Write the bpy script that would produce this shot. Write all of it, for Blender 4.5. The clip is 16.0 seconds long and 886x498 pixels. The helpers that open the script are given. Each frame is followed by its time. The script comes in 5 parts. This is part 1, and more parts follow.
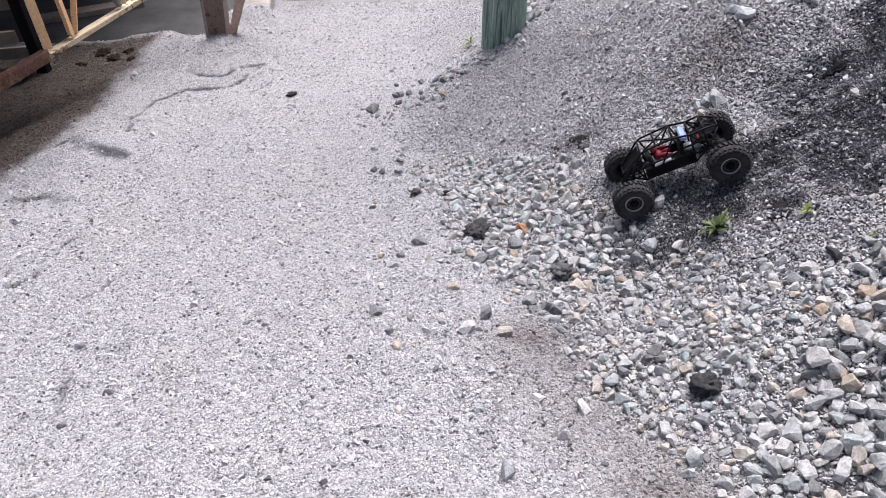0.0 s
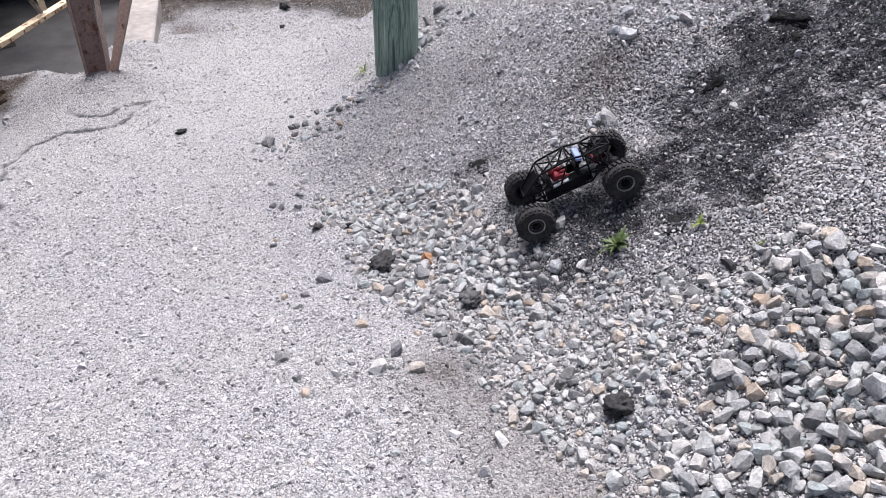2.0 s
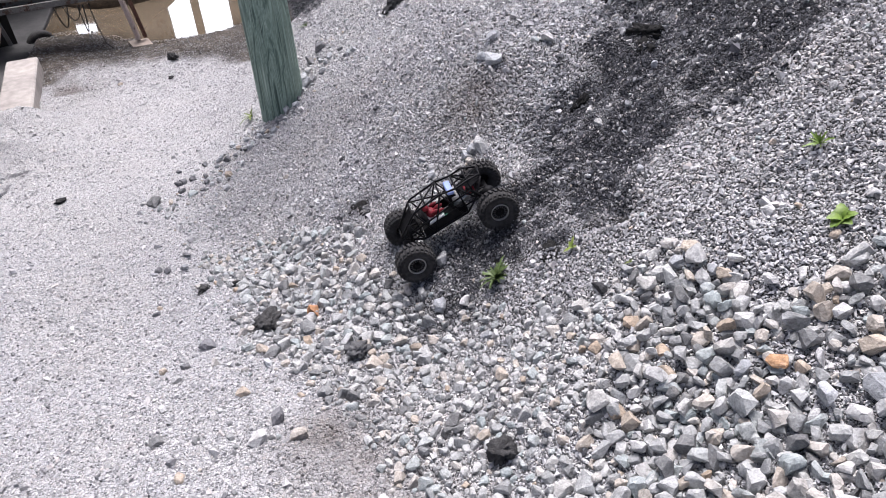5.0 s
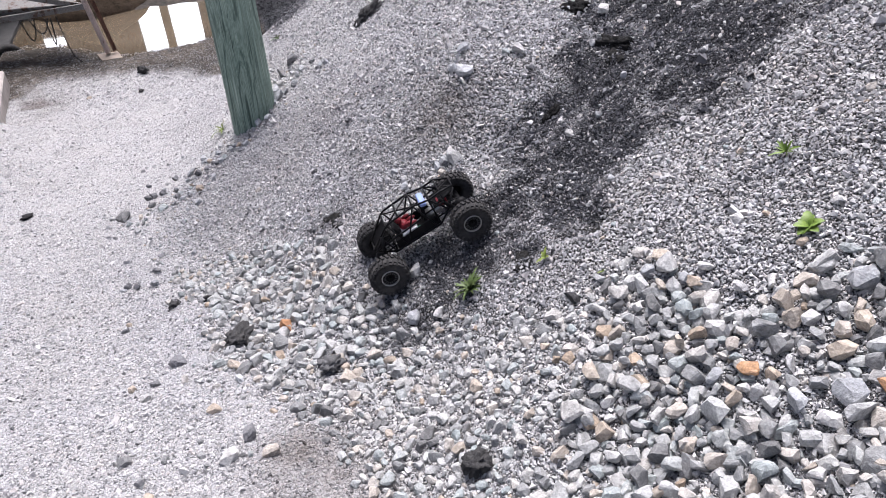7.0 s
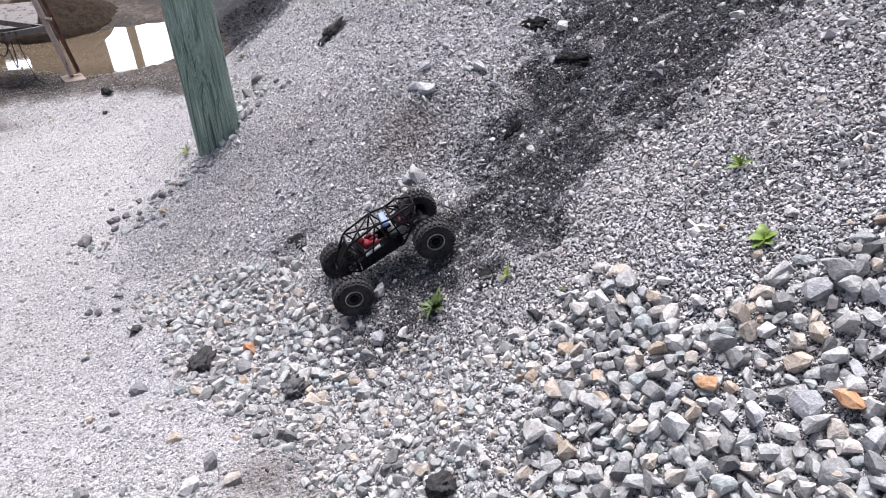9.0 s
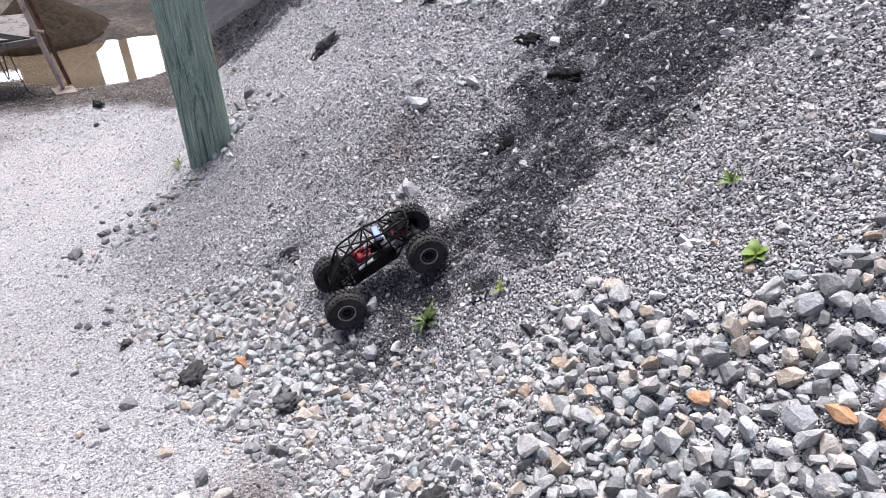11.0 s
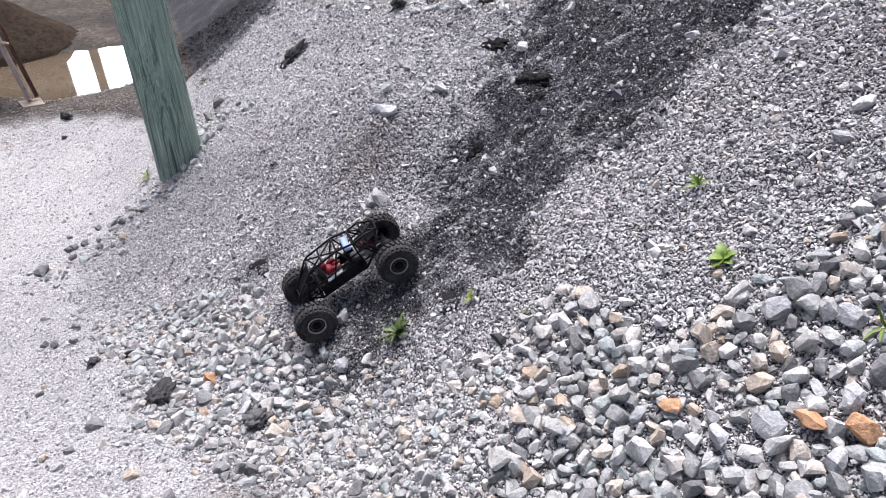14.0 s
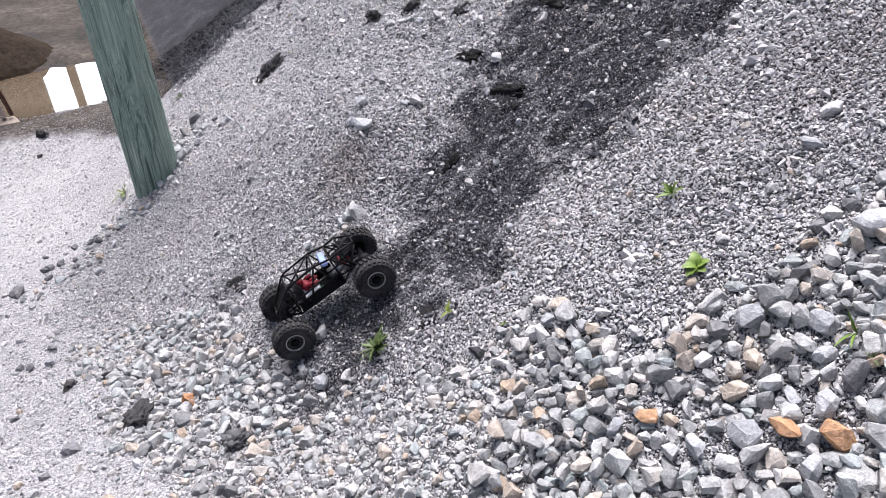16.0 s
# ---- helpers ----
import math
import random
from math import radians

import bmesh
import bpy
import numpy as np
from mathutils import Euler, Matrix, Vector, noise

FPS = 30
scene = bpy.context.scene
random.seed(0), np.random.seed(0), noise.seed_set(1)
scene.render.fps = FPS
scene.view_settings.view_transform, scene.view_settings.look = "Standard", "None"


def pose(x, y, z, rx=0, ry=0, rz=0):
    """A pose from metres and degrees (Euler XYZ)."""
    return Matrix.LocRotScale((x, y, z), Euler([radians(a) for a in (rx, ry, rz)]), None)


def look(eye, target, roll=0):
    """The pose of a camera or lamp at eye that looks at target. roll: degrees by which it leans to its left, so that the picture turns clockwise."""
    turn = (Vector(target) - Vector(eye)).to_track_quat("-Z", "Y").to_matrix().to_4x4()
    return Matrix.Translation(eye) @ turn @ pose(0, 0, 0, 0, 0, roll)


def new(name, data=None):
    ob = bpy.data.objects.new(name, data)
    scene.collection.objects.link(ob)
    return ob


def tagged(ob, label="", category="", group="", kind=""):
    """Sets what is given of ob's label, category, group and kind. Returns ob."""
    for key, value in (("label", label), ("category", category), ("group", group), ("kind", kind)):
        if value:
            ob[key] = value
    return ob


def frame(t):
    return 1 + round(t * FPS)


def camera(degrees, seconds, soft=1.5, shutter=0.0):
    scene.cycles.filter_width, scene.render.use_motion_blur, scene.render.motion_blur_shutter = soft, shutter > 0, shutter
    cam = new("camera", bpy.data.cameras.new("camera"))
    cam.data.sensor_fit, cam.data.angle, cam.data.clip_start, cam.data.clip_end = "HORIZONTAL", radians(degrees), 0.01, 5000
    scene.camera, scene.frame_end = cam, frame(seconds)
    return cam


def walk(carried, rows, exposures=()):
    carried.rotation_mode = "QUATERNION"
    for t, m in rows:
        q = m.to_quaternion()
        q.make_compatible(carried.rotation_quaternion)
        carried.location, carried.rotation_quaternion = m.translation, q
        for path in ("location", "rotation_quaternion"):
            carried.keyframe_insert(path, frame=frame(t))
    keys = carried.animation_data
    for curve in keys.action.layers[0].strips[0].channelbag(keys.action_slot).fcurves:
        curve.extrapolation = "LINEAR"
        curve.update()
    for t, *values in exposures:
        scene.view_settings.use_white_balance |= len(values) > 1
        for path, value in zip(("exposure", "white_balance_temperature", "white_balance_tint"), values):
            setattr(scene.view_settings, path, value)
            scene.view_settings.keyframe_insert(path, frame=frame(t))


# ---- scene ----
cam = camera(63.25, 16.0, 0.5)
PATH = [
    (0, look((0.0000, 0.0000, 1.5600), (-0.0000, 1.5237, 0.2645), -1.20)),
    (0.5, look((-0.0076, 0.0162, 1.5573), (0.0417, 1.5467, 0.2707), -1.19)),
    (1, look((0.0154, 0.0411, 1.5594), (0.1387, 1.5744, 0.2812), -0.73)),
    (1.5, look((0.0293, 0.0612, 1.5589), (0.2258, 1.5965, 0.2924), -0.13)),
    (2, look((0.0300, 0.0653, 1.5570), (0.2754, 1.6056, 0.3051), 0.31)),
    (2.5, look((0.0418, 0.0534, 1.5572), (0.3021, 1.5999, 0.3159), 0.15)),
    (3, look((0.1179, 0.0659, 1.5692), (0.3756, 1.6198, 0.3368), -0.82)),
    (3.5, look((0.1965, 0.0837, 1.5526), (0.4788, 1.6402, 0.3288), -1.88)),
    (4, look((0.2403, 0.0922, 1.5644), (0.5732, 1.6454, 0.3493), -2.54)),
    (4.2, look((0.2559, 0.1109, 1.5657), (0.6095, 1.6615, 0.3530), -2.77)),
    (6.5, look((0.2668, 0.1295, 1.5557), (0.7274, 1.6666, 0.3620), -2.37)),
    (7, look((0.2745, 0.1283, 1.5576), (0.7529, 1.6678, 0.3739), -2.34)),
    (7.5, look((0.2858, 0.1310, 1.5590), (0.7831, 1.6729, 0.3862), -2.35)),
    (8, look((0.2984, 0.1305, 1.5593), (0.8137, 1.6721, 0.3940), -2.32)),
    (8.5, look((0.3074, 0.1302, 1.5601), (0.8407, 1.6718, 0.4028), -2.23)),
    (9, look((0.3196, 0.1309, 1.5574), (0.8701, 1.6709, 0.4061), -2.21)),
    (11.5, look((0.3128, 0.1355, 1.5651), (0.9034, 1.6877, 0.4507), -1.46)),
    (12, look((0.3244, 0.1389, 1.5678), (0.9263, 1.6917, 0.4602), -1.41)),
    (12.5, look((0.3354, 0.1415, 1.5648), (0.9488, 1.6918, 0.4602), -1.44)),
    (13, look((0.3407, 0.1458, 1.5611), (0.9629, 1.6921, 0.4557), -1.52)),
    (13.5, look((0.3479, 0.1464, 1.5577), (0.9764, 1.6874, 0.4486), -1.64)),
    (14, look((0.3581, 0.1492, 1.5578), (0.9919, 1.6851, 0.4444), -1.86)),
    (14.5, look((0.3675, 0.1526, 1.5567), (1.0101, 1.6846, 0.4431), -2.06)),
    (15, look((0.3789, 0.1537, 1.5594), (1.0336, 1.6832, 0.4495), -2.25)),
    (15.5, look((0.3887, 0.1519, 1.5637), (1.0552, 1.6802, 0.4592), -2.39)),
    (16, look((0.3885, 0.1519, 1.5660), (1.0646, 1.6820, 0.4699), -2.48)),
]
walk(cam, PATH, [(0, 1.13, 6140, 16), (5, 1.21, 6140, 16), (11, 1.32, 6140, 16), (16, 1.34, 6140, 16)])

# ---- light ----
SUN = Vector((0.10, 0.36, 0.93)).normalized()
world = bpy.data.worlds.new("sky")
scene.world = world
world.use_nodes = True
wn = world.node_tree
wn.nodes.clear()
sky = wn.nodes.new("ShaderNodeTexSky")
sky.sky_type, sky.sun_disc = "NISHITA", False
sky.sun_elevation, sky.sun_rotation = math.asin(SUN.z), math.atan2(SUN.x, SUN.y)
sky.air_density, sky.dust_density, sky.ozone_density = 0.8, 6.0, 1.0
bg = wn.nodes.new("ShaderNodeBackground")
bg.inputs["Strength"].default_value = 0.058
wo = wn.nodes.new("ShaderNodeOutputWorld")
wn.links.new(sky.outputs[0], bg.inputs[0])
wn.links.new(bg.outputs[0], wo.inputs[0])
sun_data = bpy.data.lights.new("sun", "SUN")
sun_data.energy, sun_data.angle, sun_data.color = 2.65, radians(38), (1.0, 0.97, 0.94)
sun = new("sun", sun_data)
sun.rotation_mode = "QUATERNION"
sun.rotation_quaternion = SUN.to_track_quat("Z", "Y")
sun.location = (4, 2, 8)


# ---- materials ----
class Nodes:
    """A small node-tree writer."""

    def __init__(self, name, rough=0.8, metal=0.0, spec=0.3):
        self.mat = bpy.data.materials.new(name)
        self.mat.use_nodes = True
        self.t = self.mat.node_tree
        self.t.nodes.clear()
        self.out = self.add("ShaderNodeOutputMaterial")
        self.b = self.add("ShaderNodeBsdfPrincipled")
        self.put(self.b, "Roughness", rough)
        self.put(self.b, "Metallic", metal)
        self.put(self.b, "Specular IOR Level", spec)
        self.t.links.new(self.b.outputs[0], self.out.inputs[0])
        self.pos = self.add("ShaderNodeNewGeometry").outputs["Position"]

    def add(self, kind):
        return self.t.nodes.new(kind)

    def put(self, node, key, v):
        s = node.inputs[key]
        if isinstance(v, bpy.types.NodeSocket):
            self.t.links.new(v, s)
        elif isinstance(v, tuple) and len(v) == 3 and s.type == "RGBA":
            s.default_value = (*v, 1)
        else:
            s.default_value = v

    def local(self):
        return self.add("ShaderNodeTexCoord").outputs["Object"]

    def noise(self, scale, detail=3.0, rough=0.55, at=None, stretch=None, dist=0.0):
        n = self.add("ShaderNodeTexNoise")
        v = at or self.pos
        if stretch:
            m = self.add("ShaderNodeMapping")
            self.put(m, "Vector", v)
            m.inputs["Scale"].default_value = stretch
            v = m.outputs[0]
        self.put(n, "Vector", v)
        for k, x in (("Scale", scale), ("Detail", detail), ("Roughness", rough), ("Distortion", dist)):
            self.put(n, k, x)
        return n.outputs["Fac"]

    def cells(self, scale, feature="F1", at=None):
        n = self.add("ShaderNodeTexVoronoi")
        n.feature = feature
        self.put(n, "Vector", at or self.pos)
        self.put(n, "Scale", scale)
        return n

    def warped(self, scale, amount):
        """Position pushed about by noise, so that cells lose their regular outlines."""
        n = self.add("ShaderNodeTexNoise")
        self.put(n, "Vector", self.pos)
        self.put(n, "Scale", scale)
        self.put(n, "Detail", 3.0)
        m = self.add("ShaderNodeVectorMath")
        m.operation = "MULTIPLY_ADD"
        self.t.links.new(n.outputs["Color"], m.inputs[0])
        m.inputs[1].default_value = (amount, amount, amount)
        self.t.links.new(self.pos, m.inputs[2])
        return m.outputs[0]

    def ramp(self, fac, *stops):
        n = self.add("ShaderNodeValToRGB")
        self.put(n, "Fac", fac)
        e = n.color_ramp.elements
        while len(e) < len(stops):
            e.new(0.5)
        for s, (p, c) in zip(e, stops):
            s.position, s.color = p, (*c, 1) if isinstance(c, tuple) else (c, c, c, 1)
        return n.outputs[0]

    def mix(self, fac, a, b, mode="MIX"):
        n = self.add("ShaderNodeMix")
        n.data_type, n.blend_type = "RGBA", mode
        for k, v in ((0, fac), (6, a), (7, b)):
            if isinstance(v, bpy.types.NodeSocket):
                self.t.links.new(v, n.inputs[k])
            else:
                n.inputs[k].default_value = (*v, 1) if isinstance(v, tuple) else v
        return n.outputs[2]

    def math(self, op, a, b=0.0):
        n = self.add("ShaderNodeMath")
        n.operation = op
        for k, v in ((0, a), (1, b)):
            if isinstance(v, bpy.types.NodeSocket):
                self.t.links.new(v, n.inputs[k])
            else:
                n.inputs[k].default_value = v
        return n.outputs[0]

    def attr(self, name):
        n = self.add("ShaderNodeAttribute")
        n.attribute_name = name
        return n.outputs["Fac"]

    def island(self):
        return self.add("ShaderNodeNewGeometry").outputs["Random Per Island"]

    def each(self):
        return self.add("ShaderNodeObjectInfo").outputs["Random"]

    def bump(self, h, strength=0.4, distance=0.01):
        n = self.add("ShaderNodeBump")
        self.put(n, "Height", h)
        self.put(n, "Strength", strength)
        self.put(n, "Distance", distance)
        self.put(self.b, "Normal", n.outputs[0])

    def color(self, c):
        self.put(self.b, "Base Color", c)


def plain(name, color, rough=0.6, metal=0.0, spec=0.4, vary=0.15, scale=40.0, bump=0.15, at_local=True):
    """A surface of one colour with fine mottling, specks and relief."""
    n = Nodes(name, rough, metal, spec)
    at = n.local() if at_local else None
    a = n.noise(scale, 4, 0.6, at)
    b = n.noise(scale * 0.17, 3, 0.5, at)
    lo = tuple(c * (1 - vary * 2) for c in color)
    hi = tuple(min(1, c * (1 + vary * 2)) for c in color)
    n.color(n.mix(0.5, n.ramp(a, (0.3, lo), (0.7, hi)), n.ramp(b, (0.3, lo), (0.7, hi))))
    n.put(n.b, "Roughness", n.math("ADD", n.math("MULTIPLY", a, 0.25), rough - 0.12))
    n.bump(a, bump, 0.004)
    return n.mat


STONE_STOPS = ((0.0, (0.127, 0.127, 0.127)), (0.12, (0.234, 0.239, 0.239)), (0.30, (0.332, 0.337, 0.332)), (0.50, (0.420, 0.418, 0.408)),
               (0.62, (0.284, 0.317, 0.317)), (0.76, (0.381, 0.376, 0.361)), (0.88, (0.411, 0.385, 0.352)), (0.96, (0.371, 0.328, 0.278)), (1.0, (0.322, 0.258, 0.195)))
CHIP_STOPS = ((0.0, (0.06, 0.06, 0.063)), (0.09, (0.17, 0.17, 0.176)), (0.21, (0.40, 0.40, 0.405)), (0.50, (0.51, 0.507, 0.505)),
              (0.84, (0.58, 0.577, 0.575)), (0.94, (0.50, 0.465, 0.435)), (1.0, (0.63, 0.625, 0.62)))


def stained(n, col, loose=False):
    """Lays the site's stains on a gravel colour: black wet fines with the ruts' painted shade, brown soil, mud."""
    blotch = n.noise(26, 4, 0.65)
    wet_shade = n.math("MULTIPLY", n.attr("wet_shade"), n.math("ADD", n.math("MULTIPLY", blotch, 0.7), 0.6))
    if loose:
        wet_shade = n.math("MULTIPLY", wet_shade, n.ramp(n.island(), (0.78, 1.0), (0.82, 0.6), (0.88, 0.3)))
    col = n.mix(n.math("MINIMUM", wet_shade, 0.9), col, n.mix(0.45, n.mix(1.0, col, (0.205, 0.21, 0.24), "MULTIPLY"), (0.027, 0.028, 0.032)))
    soil = n.math("MULTIPLY", n.attr("soil"), n.math("ADD", n.math("MULTIPLY", blotch, 0.9), 0.45))
    col = n.mix(n.math("MINIMUM", soil, 0.9), col, n.mix(0.55, n.mix(1.0, col, (0.30, 0.23, 0.18), "MULTIPLY"), (0.065, 0.047, 0.033)))
    return col


def gravel_material(name, chip):
    n = Nodes(name, 0.92, 0.0, 0.10)
    tint = n.ramp(n.noise(2.3, 4, 0.6), (0.3, (0.98, 0.982, 1.0)), (0.55, (1.0, 1.0, 1.0)), (0.75, (1.0, 0.985, 0.97)))
    if chip:
        col = n.ramp(n.island(), *CHIP_STOPS)
        grain = n.noise(420, 2)
        col = n.mix(0.3, col, n.ramp(grain, (0.3, 0.28), (0.7, 0.75)), "OVERLAY")
        n.bump(grain, 0.2, 0.002)
    else:
        at = n.warped(70, 0.016)
        big, small = n.cells(90, "F1", at), n.cells(210, "F1", at)
        pick = n.add("ShaderNodeSeparateColor")
        n.put(pick, 0, big.outputs["Color"])
        pick2 = n.add("ShaderNodeSeparateColor")
        n.put(pick2, 0, small.outputs["Color"])
        col = n.mix(0.5, n.ramp(pick.outputs[0], *CHIP_STOPS), n.ramp(pick2.outputs[1], *CHIP_STOPS))
        # Cell edges darkened: the shade between stones is painted into the bed.
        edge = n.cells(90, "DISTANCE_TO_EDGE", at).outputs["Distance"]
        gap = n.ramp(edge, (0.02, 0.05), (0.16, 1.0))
        gap = n.mix(n.math("MULTIPLY", n.ramp(n.noise(75, 2, 0.5), (0.42, 0.0), (0.56, 1.0)), n.math("SUBTRACT", 1.0, n.attr("gap_shade"))), gap, (1.0, 1.0, 1.0))
        col = n.mix(n.math("ADD", n.math("MULTIPLY", n.attr("gap_shade"), 0.4), 0.6), col, n.mix(1.0, col, gap, "MULTIPLY"))
        col = n.mix(0.35, col, n.ramp(n.noise(28, 4, 0.7), (0.3, 0.2), (0.7, 0.8)), "OVERLAY")
        h = n.math("ADD", n.math("MULTIPLY", n.math("SUBTRACT", 1.0, big.outputs["Distance"]), 1.0), n.math("MULTIPLY", pick2.outputs[0], 0.5))
        h = n.math("ADD", h, n.math("MULTIPLY", pick.outputs[1], 0.9))
        n.bump(n.math("ADD", h, n.math("MULTIPLY", n.math("MINIMUM", edge, 0.25), n.math("ADD", n.math("MULTIPLY", n.attr("gap_shade"), 2.6), 1.5))), 1.0, 0.006)
    col = n.mix(1.0, col, tint, "MULTIPLY")
    if not chip:
        # On the pile's face the bed is darkened further as shade under the chips.
        col = n.mix(n.attr("gap_shade"), col, n.mix(1.0, col, (0.88, 0.875, 0.88), "MULTIPLY"))
    dust = n.math("MULTIPLY", n.attr("dust"), 0.9)
    col = n.mix(n.math("MULTIPLY", dust, n.math("ADD", n.math("MULTIPLY", n.noise(9, 5, 0.65), 0.8), 0.2)), col, (0.54, 0.532, 0.53))
    # Far pile's grey gravel, darkened for the shade it stands in.
    far = n.attr("grey")
    col = n.mix(far, col, n.mix(0.75, n.mix(1.0, col, (0.3, 0.31, 0.33), "MULTIPLY"), n.ramp(n.math("ADD", n.math("MULTIPLY", n.noise(42, 3, 0.8), 0.6), n.math("MULTIPLY", n.noise(5, 3, 0.6), 0.4)), (0.38, (0.018, 0.019, 0.021)), (0.53, (0.045, 0.047, 0.051)), (0.66, (0.16, 0.16, 0.165)))))
    col = stained(n, col, chip)
    mud = n.attr("mud")
    ms = n.math("ADD", n.math("MULTIPLY", n.noise(16, 5, 0.7), 0.5), n.math("MULTIPLY", n.noise(1.1, 5, 0.7), 0.6))
    col = n.mix(mud, col, n.mix(0.6 if chip else 0.12, n.ramp(ms, (0.42, (0.012, 0.009, 0.006)), (0.51, (0.030, 0.022, 0.013)), (0.57, (0.060, 0.046, 0.031)), (0.68, (0.15, 0.122, 0.095))), col))
    n.color(col)
    n.put(n.b, "Roughness", n.math("SUBTRACT", 0.93, n.math("MULTIPLY", n.math("ADD", n.attr("wet_shade"), n.math("MULTIPLY", mud, ms)), 0.3)))
    return n.mat


def rock_material(name, stops, per_island, bump=0.75, marks=1.0):
    n = Nodes(name, 0.9, 0.0, 0.15)
    at = n.pos
    pick = n.island() if per_island else n.each()
    col = n.ramp(pick, *stops)
    a, b = n.noise(38, 5, 0.65, at), n.noise(190, 3, 0.6, at)
    col = n.mix(0.55, col, n.ramp(a, (0.28, 0.2), (0.72, 0.8)), "OVERLAY")
    col = n.mix(0.4, col, n.ramp(b, (0.3, 0.2), (0.7, 0.8)), "OVERLAY")
    vein = n.ramp(n.noise(22, 2, 0.5, at, (1, 1, 3.5), 1.2), (0.47, 0.0), (0.5, 1.0), (0.53, 0.0))
    col = n.mix(n.math("MULTIPLY", vein, 0.08 * marks), col, (0.8, 0.79, 0.77))
    rust = n.ramp(n.noise(9, 3, 0.6, at), (0.62, 0.0), (0.78, 1.0))
    col = n.mix(n.math("MULTIPLY", rust, 0.2 * marks), col, (0.42, 0.31, 0.2))
    n.color(col)
    n.bump(n.math("ADD", a, n.math("MULTIPLY", b, 0.35)), bump, 0.008)
    return n.mat


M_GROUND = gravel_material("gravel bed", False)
M_CHIP = gravel_material("gravel chips", True)
M_STONE = rock_material("crushed limestone", STONE_STOPS, False)
M_STONES = rock_material("crushed limestone fill", STONE_STOPS, True)
M_ORANGE = rock_material("orange iron-stained stone", ((0.0, (0.36, 0.19, 0.10)), (1.0, (0.44, 0.27, 0.155))), False)
M_SLAG = rock_material("black slag", ((0.0, (0.030, 0.030, 0.031)), (1.0, (0.055, 0.054, 0.054))), False, 1.0, 0.1)
M_GREYSLAG = rock_material("dark grey slag", ((0.0, (0.07, 0.07, 0.072)), (1.0, (0.11, 0.11, 0.112))), False, 1.0, 0.2)
# Also the black of lumps that stand in for shaded hollows.
M_CLOD = rock_material("black damp fines", ((0.0, (0.010, 0.010, 0.010)), (1.0, (0.020, 0.0195, 0.019))), False, 1.0, 0.0)
M_DARK = rock_material("dark stone", ((0.0, (0.12, 0.12, 0.125)), (1.0, (0.21, 0.21, 0.22))), False)
M_FLINT = rock_material("blackish flat stone", ((0.0, (0.030, 0.030, 0.032)), (1.0, (0.05, 0.05, 0.053))), False, 0.5, 0.0)
M_PALE = rock_material("pale stone", ((0.0, (0.40, 0.40, 0.40)), (1.0, (0.50, 0.495, 0.48))), False)
M_GREYSTONE = rock_material("grey stone", ((0.0, (0.30, 0.31, 0.32)), (1.0, (0.42, 0.43, 0.44))), False)
M_TAN = rock_material("tan stone", ((0.0, (0.36, 0.30, 0.24)), (1.0, (0.44, 0.385, 0.32))), False)
M_RUBBER = plain("dusty black rubber", (0.040, 0.039, 0.039), 0.88, spec=0.15, vary=0.35, scale=90, bump=0.3)
M_BLACK = plain("black plastic", (0.007, 0.007, 0.008), 0.6, spec=0.12, vary=0.2, scale=60, bump=0.05)
M_TUBE = plain("black painted tube", (0.005, 0.005, 0.006), 0.5, spec=0.15, vary=0.2, scale=80, bump=0.05)
M_STEEL = plain("dull silver metal", (0.38, 0.38, 0.38), 0.4, metal=0.9, vary=0.1, scale=120, bump=0.1)
M_SPOKE = plain("dark grey metal", (0.09, 0.09, 0.09), 0.5, metal=0.6, vary=0.1, scale=120, bump=0.1)
M_RED = plain("red cloth", (0.17, 0.008, 0.016), 0.6, vary=0.2, scale=150, bump=0.2)
M_WHITE = plain("white plastic", (0.78, 0.78, 0.78), 0.45, vary=0.05, scale=60, bump=0.05)
M_BLUE = plain("pale blue label", (0.23, 0.30, 0.56), 0.4, vary=0.08, scale=60, bump=0.05)
M_GREEN = plain("green circuit plastic", (0.03, 0.16, 0.10), 0.45, vary=0.15, scale=60, bump=0.05)
M_DARKRED = plain("dark red anodised metal", (0.22, 0.02, 0.03), 0.4, metal=0.4, vary=0.15, scale=60, bump=0.05)
M_CONCRETE = plain("pale worn concrete", (0.30, 0.275, 0.255), 0.88, vary=0.2, scale=14, bump=0.4)
M_PLY = plain("weathered plywood", (0.24, 0.20, 0.165), 0.8, vary=0.15, scale=25, bump=0.3)
M_CABLE = plain("black cable", (0.02, 0.02, 0.02), 0.5, vary=0.1, scale=60, bump=0.1)


def rusted(name, paint, rust, amount):
    """Old paint over steel, broken by rust blooms and runs."""
    n = Nodes(name, 0.7, 0.0, 0.3)
    at = n.local()
    a, b = n.noise(11, 5, 0.7, at), n.noise(70, 4, 0.6, at)
    run = n.noise(24, 3, 0.6, at, (1, 1, 0.15))
    m = n.math("ADD", n.math("MULTIPLY", a, 0.65), n.math("MULTIPLY", run, 0.35))
    mask = n.ramp(m, (amount - 0.03, 1.0), (amount + 0.03, 0.0))
    pc = n.mix(0.4, paint, n.ramp(b, (0.3, 0.2), (0.7, 0.75)), "OVERLAY")
    rc = n.ramp(b, (0.3, tuple(c * 0.45 for c in rust)), (0.7, tuple(min(1, c * 1.5) for c in rust)))
    n.color(n.mix(mask, pc, rc))
    n.bump(n.math("ADD", b, mask), 0.35, 0.004)
    return n.mat


